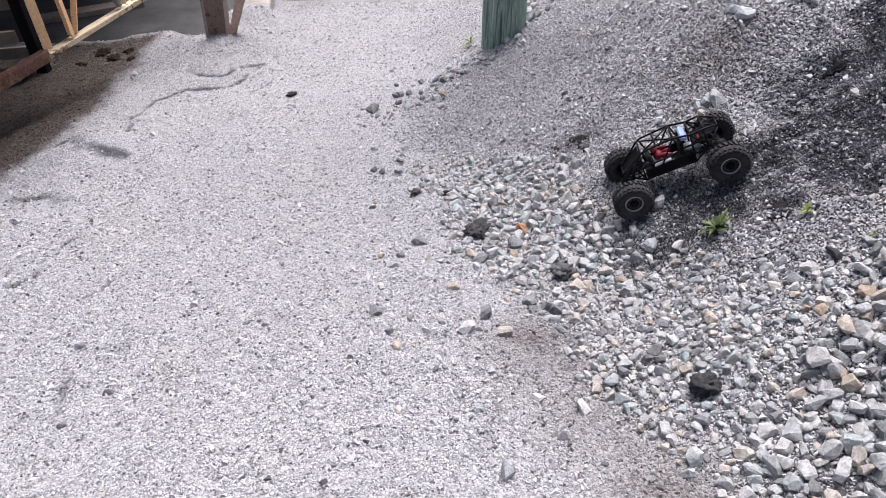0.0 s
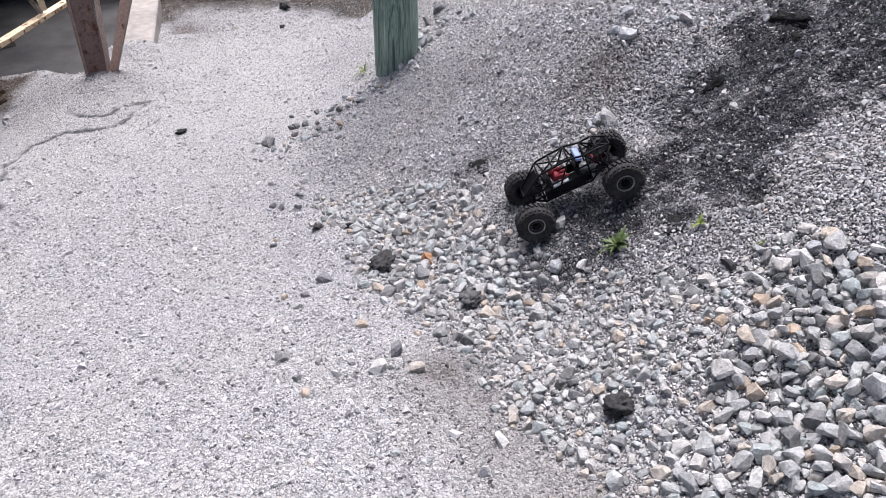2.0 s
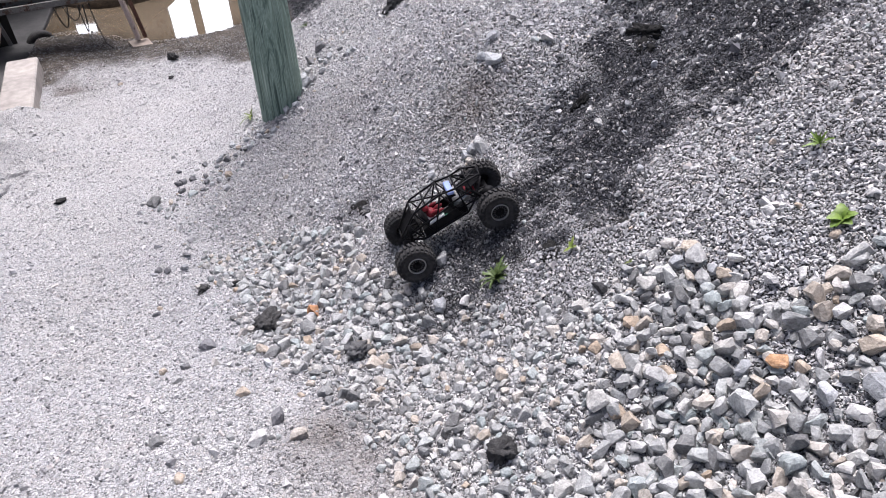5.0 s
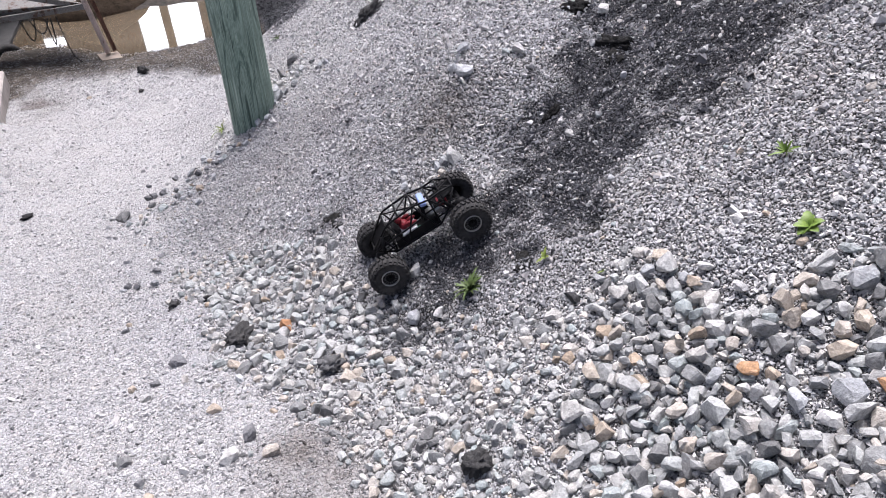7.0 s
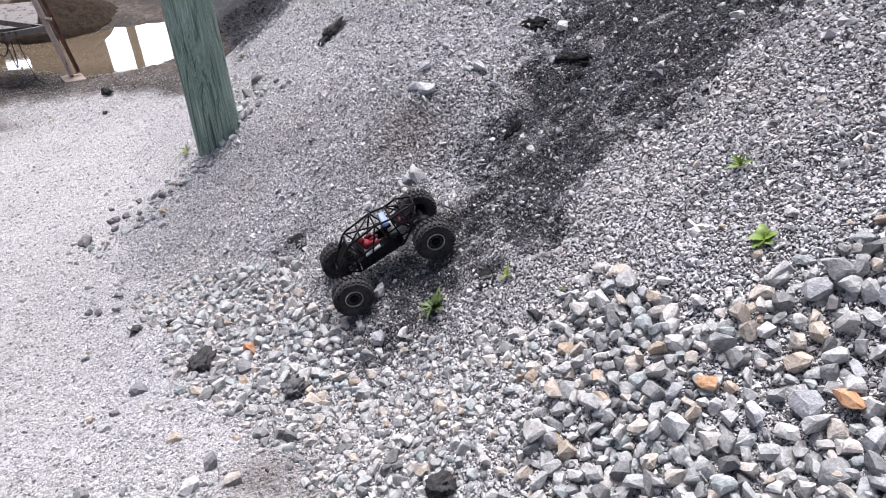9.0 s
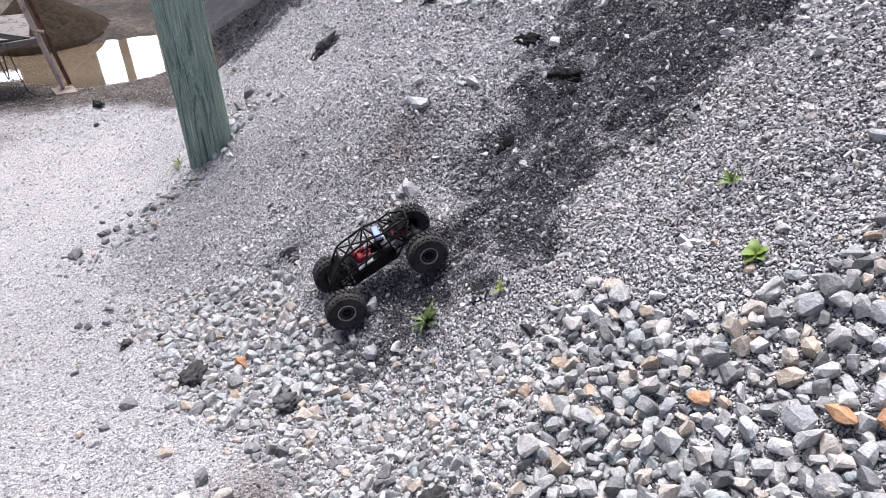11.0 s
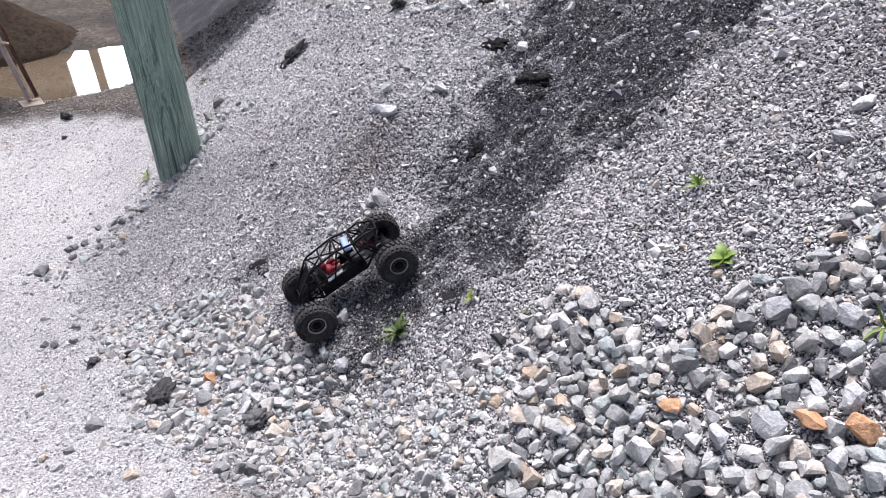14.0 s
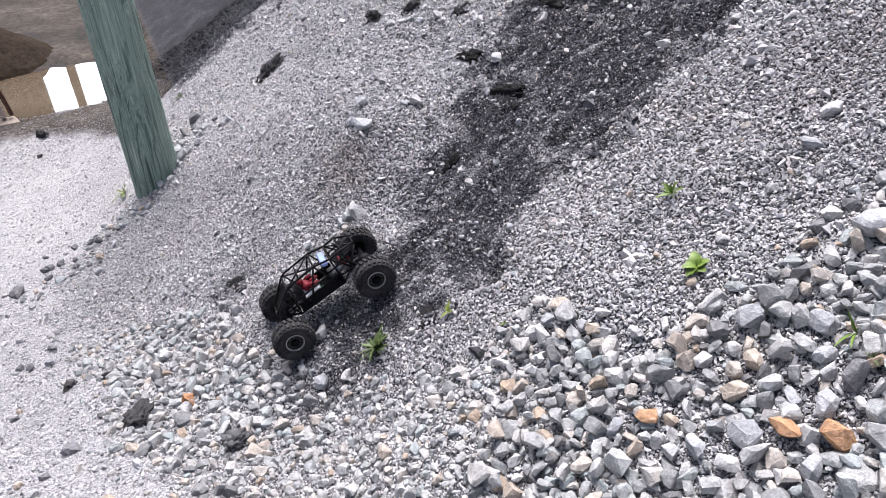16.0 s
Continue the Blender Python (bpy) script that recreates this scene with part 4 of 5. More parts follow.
# ---- plants ----
def leaf_bm(length, width, bend, fold, tooth=0.0):
    bm = bmesh.new()
    rows = []
    for i in range(8):
        f = i / 7
        half = width * 0.5 * (math.sin(math.pi * min(1, f * 0.92 + 0.06)) ** 0.8) * (1 - tooth * (i % 2))
        x, z = length * math.sin(bend * f) / bend, length * (1 - math.cos(bend * f)) / bend * -1
        rows.append([bm.verts.new((x, -half, z + fold * half)), bm.verts.new((x, 0, z)), bm.verts.new((x, half, z + fold * half))])
    for a, b in zip(rows, rows[1:]):
        bm.faces.new((a[0], a[1], b[1], b[0]))
        bm.faces.new((a[1], a[2], b[2], b[1]))
    return bm


def weed(x, y, size, leaves, width, rise, mat, label, tooth=0.0, seed=0, bend=0.5):
    rng = random.Random(seed)
    root = thing("weed", Matrix.Translation((x, y, lie(x, y) + 0.006)), label, "plant", "weeds in the gravel")
    up = tilt(x, y)
    base = up.to_track_quat("Z", "Y").to_matrix().to_4x4()
    metas = []
    for k in range(3):
        bm = leaf_bm(size * (0.8 + 0.25 * k), size * width * (0.85 + 0.2 * k), bend * (0.7 + 0.3 * k), 0.35, tooth)
        me = bpy.data.meshes.new("leaf")
        bm.to_mesh(me)
        bm.free()
        me.materials.append(mat)
        me.polygons.foreach_set("use_smooth", [True] * len(me.polygons))
        metas.append(me)
    for k in range(leaves):
        ob = new("leaf", metas[k % 3])
        ob.parent = root
        f = rng.uniform(0.55, 1.15) * (0.65 + 0.35 * ((k * 7) % leaves) / leaves)
        ob.matrix_basis = base @ pose(0, 0, 0.004, 0, 0, 137.5 * k + rng.uniform(-25, 25)) @ pose(0, 0, 0, rng.uniform(-15, 15), -rise * rng.uniform(0.55, 1.25), 0) @ Matrix.Scale(f, 4)
    return root


weed(0.872, 1.768, 0.054, 90, 0.24, 50, M_LEAF_DULL, "dusty green weed rosette with thin toothed leaves", 0.5, 1)
weed(1.062, 1.645, 0.034, 9, 0.30, 45, M_LEAF_YELLOW, "tiny yellow-green weed seedling", 0.0, 2)
weed(1.469, 1.149, 0.036, 26, 0.72, 55, M_LEAF, "bright green weed with broad rounded leaves", 0.25, 3, 0.9)
weed(1.585, 1.382, 0.042, 22, 0.22, 58, M_LEAF, "small bright green weed with narrow leaves", 0.4, 4)
weed(1.511, 0.778, 0.085, 7, 0.085, 88, M_LEAF, "tall thin-leaved green weed among stones", 0.0, 5, 0.5)
weed(1.484, 0.716, 0.065, 7, 0.10, 84, M_LEAF_DULL, "low green weed among stones", 0.1, 6)
weed(0.215, 4.42, 0.085, 12, 0.16, 60, M_LEAF_YELLOW, "yellowish grass tuft at the pole's foot", 0.0, 7, 0.7)
weed(1.13, 1.44, 0.022, 7, 0.30, 50, M_LEAF_YELLOW, "tiny yellow-green weed seedling", 0.0, 8)
weed(0.72, 5.35, 0.07, 9, 0.16, 60, M_LEAF_DULL, "grass tuft at the foot of the slope", 0.0, 9, 0.7)


# ---- stones ----
def rock_bm(seed, cuts=11, flat=0.72, long=1.0, rough=0.0, points=17):
    """A broken stone: a rough block struck by random planes, one unit long."""
    r = random.Random(seed)
    bm = bmesh.new()
    dims = Vector((1.0, r.uniform(0.62, 0.95) / long, flat * r.uniform(0.85, 1.1)))
    spin = Euler((r.uniform(-0.3, 0.3), r.uniform(-0.3, 0.3), 0)).to_matrix()
    for k in range(points):
        v = Vector((r.gauss(0, 1), r.gauss(0, 1), r.gauss(0, 1))).normalized()
        v = Vector([math.copysign(abs(c) ** 0.72, c) for c in v]) * r.uniform(0.42, 0.55)
        bm.verts.new(spin @ Vector((v.x * dims.x, v.y * dims.y, v.z * dims.z)))
    for k in range(cuts):
        bmesh.ops.convex_hull(bm, input=bm.verts)
        bmesh.ops.delete(bm, geom=[v for v in bm.verts if not v.link_faces], context="VERTS")
        way = Vector((r.gauss(0, 1), r.gauss(0, 1), r.gauss(0, 1))).normalized()
        far = max(v.co.dot(way) for v in bm.verts)
        bmesh.ops.bisect_plane(bm, geom=bm.verts[:] + bm.edges[:] + bm.faces[:], plane_co=way * far * r.uniform(0.72, 0.93), plane_no=way, clear_outer=True)
        pts = [v.co.copy() for v in bm.verts]
        bm.free()
        bm = bmesh.new()
        for p in pts:
            bm.verts.new(p)
        bmesh.ops.remove_doubles(bm, verts=bm.verts, dist=0.05)
    bmesh.ops.convex_hull(bm, input=bm.verts)
    bmesh.ops.delete(bm, geom=[v for v in bm.verts if not v.link_faces], context="VERTS")
    bmesh.ops.recalc_face_normals(bm, faces=bm.faces)
    span = max(v.co.x for v in bm.verts) - min(v.co.x for v in bm.verts)
    for v in bm.verts:
        v.co *= 1.0 / span
    if rough:
        bmesh.ops.bevel(bm, geom=bm.edges[:], offset=0.018, segments=1, affect="EDGES", clamp_overlap=True)
        bmesh.ops.triangulate(bm, faces=bm.faces)
        for v in bm.verts:
            v.co *= 1 + rough * noise.noise(v.co * 3.0 + Vector((seed, 3, 1)))
    return bm


ROCKS = []
for k in range(28):
    bm = rock_bm(100 + k, 3 + k % 4, 0.55 + 0.03 * (k % 9), 0.95 + 0.10 * (k % 5), 0.13 if k < 14 else 0.0, 17 if k < 14 else 24)
    me = bpy.data.meshes.new("stone")
    bm.to_mesh(me)
    bm.free()
    me.materials.append(M_STONE)
    ROCKS.append(me)

ROCK_CO = {me.name: np.array([v.co for v in me.vertices]) for me in ROCKS}
ROCK_TRI = {me.name: np.array([p.vertices[:] for p in me.polygons]) for me in ROCKS}

APRON = [(-0.10, 2.98), (0.20, 2.92), (0.55, 2.42), (0.56, 2.15), (0.70, 1.86), (0.90, 1.58), (1.10, 1.45), (1.24, 1.44), (1.31, 1.24), (1.30, 1.10),
         (1.45, 1.02), (1.75, 0.99), (2.3, 0.92), (2.3, 0.1), (0.75, 0.3), (0.56, 0.94), (0.44, 1.17), (0.35, 1.43), (0.24, 1.75), (0.06, 2.1)]
rng = np.random.default_rng(5)


def coarse(x, y):
    return step(0.8 * x - 0.6 * y, -0.35, 0.65)


def place(sizes, xs, ys, gap, taken):
    """Keeps the stones that don't stand in one another."""
    cells, fresh, w = {}, [], 0.09

    def put(x, y, s):
        cells.setdefault((int(x // w), int(y // w)), []).append((x, y, s))

    for t in taken:
        put(*t)
    for x, y, s in zip(xs.tolist(), ys.tolist(), sizes.tolist()):
        u, v = int(x // w), int(y // w)
        if all(math.hypot(a - x, b - y) >= gap * (c + s) for i in (-1, 0, 1) for j in (-1, 0, 1) for a, b, c in cells.get((u + i, v + j), ())):
            put(x, y, s)
            fresh.append((x, y, s))
    return fresh


cand = 60000
cx, cy = rng.uniform(-0.2, 2.3, cand), rng.uniform(0.2, 3.1, cand)
reach = inside(cx, cy, APRON) + 0.05 * lumps(cx, cy, 7, 41)
c = coarse(cx, cy)
thin = (0.62 + 0.38 * c) * (1 - 0.75 * np.exp(-((cx - 0.78) ** 2 + (cy - 1.62) ** 2) / 0.09) * (1 - c))
keep = (rng.random(cand) < step(reach, -0.03, 0.08) * thin)
cx, cy, c = cx[keep], cy[keep], c[keep]
size = (0.0300 + 0.0095 * c + 0.013 * np.exp(-((cx - 0.30) ** 2 + (cy - 2.25) ** 2) / 0.22)) * np.exp(np.clip(rng.normal(0, 0.30, len(cx)), -0.8, 0.42))
ON_SLOPE = ((1.683, 1.012, 0.055, 1), (1.726, 1.003, 0.056, 2), (1.651, 1.015, 0.049, 2), (1.612, 0.940, 0.060, 1), (1.405, 1.306, 0.041, 1), (1.551, 1.166, 0.042, 1), (1.621, 1.222, 0.037, 2),
            (1.179, 2.678, 0.050, 1), (1.689, 3.646, 0.067, 1), (1.719, 3.545, 0.059, 1), (1.766, 3.417, 0.058, 0), (1.815, 3.322, 0.071, 1), (1.745, 2.617, 0.058, 1), (2.167, 1.622, 0.041, 1),
            (1.961, 1.489, 0.034, 1), (2.029, 1.604, 0.032, 1), (1.162, 1.439, 0.033, 1))
ON_HEAP = ((1.232, 1.248, 0.051, 0), (1.279, 1.238, 0.050, 1), (1.196, 1.342, 0.050, 0), (1.332, 1.085, 0.051, 1), (1.287, 1.121, 0.065, 1), (1.426, 0.953, 0.088, 0), (1.318, 0.953, 0.053, 1), (1.376, 0.880, 0.060, 3),
           (1.490, 0.840, 0.069, 0), (1.451, 0.784, 0.061, 0), (1.441, 0.716, 0.077, 2), (1.369, 0.772, 0.058, 0), (1.268, 0.781, 0.088, 0), (1.320, 0.857, 0.074, 3), (1.385, 0.715, 0.070, 0),
           (1.241, 0.895, 0.055, 1), (1.205, 0.903, 0.045, 3), (1.165, 0.890, 0.049, 1), (1.295, 0.655, 0.066, 0), (1.201, 0.821, 0.070, 0), (1.218, 0.765, 0.060, 1), (1.128, 0.969, 0.055, 0))
AT_TOE = ((1.000, 1.280, 0.051, 1), (0.926, 1.355, 0.044, 3), (0.952, 1.085, 0.048, 1), (0.093, 2.120, 0.062, 1), (-0.087, 2.165, 0.085, 2), (0.376, 1.714, 0.058, 1), (0.119, 1.898, 0.055, 0), (0.699, 1.842, 0.070, 0),
          (0.770, 1.787, 0.052, 1), (0.777, 1.603, 0.055, 0), (0.361, 1.178, 0.060, 1), (0.298, 1.072, 0.052, 1), (-0.030, 1.344, 0.033, 2), (-0.233, 2.049, 0.045, 3), (-0.109, 2.684, 0.055, 2),
          (-1.173, 1.569, 0.045, 1), (-1.081, 1.232, 0.033, 2), (-0.214, 1.799, 0.042, 1), (-0.170, 1.528, 0.040, 2), (0.037, 1.764, 0.062, 3), (-0.158, 2.040, 0.046, 2))
SPECIAL = tuple((x, y, s * 0.95) for x, y, s, _ in ON_SLOPE + ON_HEAP + AT_TOE) + ((1.30, 0.73, 0.075), (1.375, 0.68, 0.07), (1.21, 0.96, 0.065), (1.05, 1.46, 0.06), (0.11, 2.26, 0.11), (0.66, 1.16, 0.08), (0.41, 1.79, 0.065),
           (0.76, 1.98, 0.05), (1.26, 1.38, 0.06), (0.14, 1.56, 0.05), (0.32, 2.05, 0.05), (0.17, 1.0, 0.055))
bed = place(size, cx, cy, 0.35, SPECIAL)
top_n = 16000
tx, ty = rng.uniform(0.6, 2.2, top_n), rng.uniform(0.3, 1.35, top_n)
ok = (inside(tx, ty, APRON) > 0.06) & (rng.random(top_n) < 0.95 * step(coarse(tx, ty), 0.30, 0.70))
tops = place(0.041 * np.exp(np.clip(rng.normal(0, 0.28, ok.sum()), -0.6, 0.35)), tx[ok], ty[ok], 0.335, SPECIAL)
stones = [(x, y, s, 0.18) for x, y, s in bed] + [(x, y, s, 0.55) for x, y, s in tops]

# loose stones strewn past the heap
strewn = 2600
lx, ly = rng.uniform(-0.75, 2.2, strewn), rng.uniform(0.7, 5.2, strewn)
toe = np.abs(inside(lx, ly, FACE_RING))
odds = 0.45 * np.exp(-(toe / 0.10) ** 2) + 0.8 * np.exp(-along(lx, ly, [(-0.40, 3.72), (-0.1, 3.9), (0.3, 4.1)]) ** 2 / 0.008) + 0.12 * step(lx, 0.5, 1.2) + 0.5 * np.exp(-((lx - 0.05) ** 2 / 0.08 + (ly - 1.5) ** 2 / 0.5))
odds += 1.5 * np.exp(-((lx - 0.93) ** 2 + (ly - 2.42) ** 2) / 0.012) + 0.25 * step(lx, 1.6, 1.9) * step(2.2 - ly, 0, 0.6)
ok = (rng.random(strewn) < odds) & (inside(lx, ly, APRON) < 0.0)
lx, ly = lx[ok], ly[ok]
stones += [(x, y, s, 0.12) for x, y, s in place(0.020 * (1 + 1.1 * np.exp(-along(lx, ly, [(-0.40, 3.72), (-0.1, 3.9), (0.3, 4.1)]) ** 2 / 0.01)) * np.exp(rng.normal(0, 0.42, len(lx))), lx, ly, 0.45, SPECIAL)]


# pebbles in the gaps of the heap and over the slope
peb = 12000
qx, qy = rng.uniform(-0.4, 2.4, peb), rng.uniform(0.4, 5.6, peb)
gap = inside(qx, qy, APRON)
odds = 0.5 * step(gap, -0.06, 0.04) + 0.16 * step(face_reach(qx, qy), 0.0, 0.1) + 0.6 * np.exp(-(inside(qx, qy, FACE_RING) / 0.08) ** 2) * step(qy, 1.2, 2.4)
odds += 0.6 * np.exp(-along(qx, qy, [(0.55, 4.2), (0.75, 4.55), (1.05, 4.75)]) ** 2 / 0.004)
ok = rng.random(peb) < odds
stones += [(x, y, s, 0.2) for x, y, s in place(0.0145 * np.exp(rng.normal(0, 0.28, ok.sum())), qx[ok], qy[ok], 0.40, SPECIAL)]


def stone_pose(x, y, z, up, s, lift, k):
    r = random.Random(k * 17 + 3)
    q = Vector(up).to_track_quat("Z", "Y").to_matrix().to_4x4()
    return Matrix.Translation((x, y, z + lift * s)) @ q @ pose(0, 0, 0, r.gauss(0, 20), r.gauss(0, 20), r.uniform(0, 360)) @ Matrix.Diagonal((s, s * r.uniform(0.8, 1.05), s * r.uniform(0.8, 1.1), 1))


heap = thing("rubble_heap", Matrix.Translation((1.2, 0.8, lie(1.2, 0.8))), "heap of broken grey and tan crushed stones", "rubble", kind="stuff")
inv = heap.matrix_basis.inverted()
stones.sort(key=lambda s: math.hypot(s[0] - 1.15, s[1] - 0.85) - 2.0 * s[2])
fill_v, fill_f, base_n = [], [], 0
sx, sy = np.array([s[0] for s in stones]), np.array([s[1] for s in stones])
sz = height(sx, sy)
ups = np.stack([height(sx - 0.06, sy) - height(sx + 0.06, sy), height(sx, sy - 0.06) - height(sx, sy + 0.06), 0.12 + 0 * sx], 1)
for k, (x, y, s, lift) in enumerate(stones):
    m = stone_pose(x, y, sz[k], ups[k], s, lift, k)
    me = ROCKS[k % 14 + (0 if k < 300 or s > 0.034 else 14)]
    if k < 300:
        ob = new("stone", me)
        ob.parent = heap
        ob.matrix_basis = inv @ m
    else:
        mm = np.array(m)
        co = ROCK_CO[me.name] @ mm[:3, :3].T + mm[:3, 3]
        fill_v.append(co)
        fill_f.append(ROCK_TRI[me.name] + base_n)
        base_n += len(co)
fill = new("stone_fill", raw_mesh("stone_fill", np.concatenate(fill_v), np.concatenate(fill_f), 3, M_STONES))
fill.parent = heap
fill.matrix_basis = inv
tagged(fill, kind="stuff")


LUMPY = (M_SLAG, M_GREYSLAG, M_CLOD, M_DIRT)
GROUPS = {"stone": "loose stones on the gravel", "slag_lump": "slag lumps on the gravel", "soil_clod": "clods of black fines and soil"}


def lump_bm(seed, flat, long):
    """A porous, crumbly lump with a pitted, knobbly skin, one unit long."""
    bm = bmesh.new()
    bmesh.ops.create_icosphere(bm, subdivisions=4, radius=0.5)
    off = Vector((seed * 1.7, seed * 0.3, 5.0))
    for v in bm.verts:
        p = v.co.normalized()
        p = Vector([math.copysign(abs(c) ** 0.8, c) for c in p]) * 0.5
        knob = noise.voronoi(p * 5.5 + off)[0][0]
        pit = noise.voronoi(p * 13 + off)[0][0]
        k = 0.8 + 0.5 * noise.noise(p * 2.6 + off) + 0.50 * (0.45 - knob) + 0.30 * (0.45 - pit) + 0.14 * noise.noise(p * 26 + off)
        v.co = Vector((p.x * k, p.y * k / long, p.z * k * flat * 0.8))
    return bm


def lone(x, y, s, mat, label, seed, flat=0.7, long=1.2, turn=0.0, lift=0.16, name="stone", lean=0.0, way=None):
    bm = rock_bm(seed, 7, flat, long, 0.14)
    if mat in LUMPY:
        bm.free()
        bm = lump_bm(seed, flat, long)
    ob = tagged(part(name, bm, mat, smooth=mat in LUMPY), label, name.replace("_", " "), GROUPS.get(name, ""))
    up = tilt(x, y)
    q = up.to_track_quat("Z", "Y").to_matrix().to_4x4()
    if way:
        side = up.cross(Vector((*way, 0))).normalized()
        q = Matrix((side.cross(up), side, up)).transposed().to_4x4()
    ob.matrix_basis = Matrix.Translation((x, y, lie(x, y) + lift * s)) @ q @ pose(0, 0, 0, lean, 0, turn) @ Matrix.Scale(s, 4)


lone(1.315, 0.735, 0.062, M_ORANGE, "orange iron-stained stone on the grey heap", 11, 0.6, 1.3, 10, 0.5)
lone(1.352, 0.662, 0.060, M_ORANGE, "orange-brown stone on the grey heap", 12, 0.7, 1.2, 200, 0.5)
lone(1.180, 0.935, 0.050, M_ORANGE, "tan and orange stone among grey ones", 13, 0.8, 1.1, 60, 0.35)
lone(1.04, 1.437, 0.060, M_FLINT, "flat blackish stone on fine gravel", 14, 0.5, 1.5, 20, 0.2)
lone(0.13, 2.18, 0.140, M_SLAG, "lump of porous black slag on the gravel", 15, 0.6, 1.3, 30, 0.12, "slag_lump")
lone(0.66, 1.16, 0.095, M_SLAG, "lump of porous black slag among stones", 16, 0.7, 1.2, 70, 0.3, "slag_lump")
lone(0.41, 1.82, 0.095, M_GREYSLAG, "dark grey porous slag lump among stones", 17, 0.6, 1.3, 10, 0.25, "slag_lump")
lone(0.02, 2.62, 0.075, M_SLAG, "small crumbled black slag lump", 18, 0.4, 1.6, 120, 0.1, "slag_lump")
lone(0.760, 2.015, 0.055, M_PALE, "pale chipped stone on dark gravel", 19, 0.7, 1.2, 100, 0.3)
lone(1.236, 1.341, 0.058, M_TAN, "tan stone at the heap's upper edge", 20, 0.75, 1.2, 30, 0.3)
lone(0.132, 1.597, 0.066, M_DARK, "dark grey stone on pale gravel", 21, 0.7, 1.2, 80, 0.25)
lone(0.066, 1.522, 0.058, M_PALE, "pale flat stone on gravel", 22, 0.6, 1.3, 10, 0.2)
lone(0.303, 2.125, 0.052, M_ORANGE, "small upright orange stone among grey ones", 23, 1.2, 0.9, 0, 0.35)
lone(0.139, 0.964, 0.052, M_GREYSTONE, "rounded grey stone on gravel", 24, 0.85, 1.1, 40, 0.25)
lone(-0.92, 4.03, 0.075, M_SLAG, "small black slag lump on pale gravel", 25, 0.5, 1.6, 5, 0.15, "slag_lump")
lone(-0.41, 7.08, 0.115, M_SLAG, "jagged black slag lump near the mud", 26, 0.8, 1.3, 30, 0.3, "slag_lump")
lone(1.166, 2.770, 0.058, M_GREYSTONE, "grey stone lodged in the slope", 27, 0.5, 1.5, 20, 0.2)
lone(1.244, 2.855, 0.062, M_GREYSTONE, "grey broken stone lodged in the slope", 28, 0.6, 1.2, 70, 0.2)
lone(1.201, 2.713, 0.068, M_GREYSTONE, "grey square stone in the slope", 29, 0.8, 1.0, 10, 0.2)
lone(1.403, 2.669, 0.060, M_PALE, "pale stone on the slope", 30, 0.7, 1.2, 130, 0.2)
lone(1.20, 4.40, 0.25, M_SLAG, "dark brown slab jutting from the slope", 31, 0.42, 2.3, 0, 0.10, "slag_lump", 0.0, (0.9, 0.42))
lone(1.812, 1.203, 0.055, M_GREYSTONE, "pointed grey stone on the gravel slope", 32, 0.6, 1.4, 30, 0.25)
lone(1.911, 1.246, 0.060, M_PALE, "pale grey stone on the gravel slope", 33, 0.6, 1.4, 70, 0.25)
lone(1.700, 0.926, 0.081, M_GREYSTONE, "grey rounded stone on the slope", 34, 0.75, 1.1, 70, 0.3)
lone(-0.85, 6.60, 0.05, M_TAN, "small tan stone near the concrete block", 35, 0.7, 1.2, 0, 0.2)
lone(-0.42, 6.55, 0.07, M_SLAG, "flat dark crumbled lump on gravel", 36, 0.4, 1.5, 20, 0.1, "slag_lump")
SORTS = ((M_GREYSTONE, "grey"), (M_PALE, "pale"), (M_DARK, "dark grey"), (M_TAN, "tan"))
for where, lift, row in (("lying on the gravel slope", 0.25, ON_SLOPE), ("on top of the crushed stone heap", 0.42, ON_HEAP), ("at the foot of the slope", 0.22, AT_TOE)):
    for k, (x, y, s, sort) in enumerate(row):
        lone(x, y, s * 0.76, SORTS[sort][0], "broken " + SORTS[sort][1] + " stone " + where, 400 + 7 * k + int(100 * lift), 0.62 + 0.05 * (k % 4), 1.05 + 0.12 * (k % 4), 47 * k, lift)
lone(-0.12, 2.675, 0.075, M_SLAG, "small crumbled slag lump on pale gravel", 37, 0.5, 1.4, 20, 0.15, "slag_lump")
lone(1.69, 3.906, 0.12, M_SLAG, "dark slag lump near the slope's top", 38, 0.7, 1.2, 20, 0.2, "slag_lump")
lone(1.811, 3.626, 0.10, M_SLAG, "dark slag lump near the slope's top", 39, 0.7, 1.2, 80, 0.2, "slag_lump")
# Flat black ledges; the last stands in for the shade under a lip.
for k, (x, y, s) in enumerate(((1.715, 2.775, 0.19), (1.685, 2.40, 0.19), (2.08, 2.70, 0.26), (1.405, 2.33, 0.11))):
    lone(x, y, s, M_CLOD, "flat black ledge lump in the slope", 340 + k, 0.45, 2.6, 0, -0.02, "soil_clod", 0.0, (0.35, -0.94) if k < 3 else (0.9, 0.4))
# Clods of black damp fines; the first stands in for a dark hole.
for k, (x, y, s, fl) in enumerate(((0.57, 2.52, 0.16, 0.4), (1.9, 3.22, 0.16, 0.5), (1.68, 3.92, 0.13, 0.6), (1.8, 3.66, 0.12, 0.5), (1.65, 2.34, 0.12, 0.5), (1.02, 1.72, 0.1, 0.4), (1.2, 1.6, 0.09, 0.4), (0.93, 1.86, 0.1, 0.4), (1.52, 4.73, 0.09, 0.6))):
    lone(x, y, s * 1.1, M_CLOD, "crumbling black clod in the slope", 50 + k, fl * 0.8, 1.4, 40 * k, -0.10, "soil_clod")
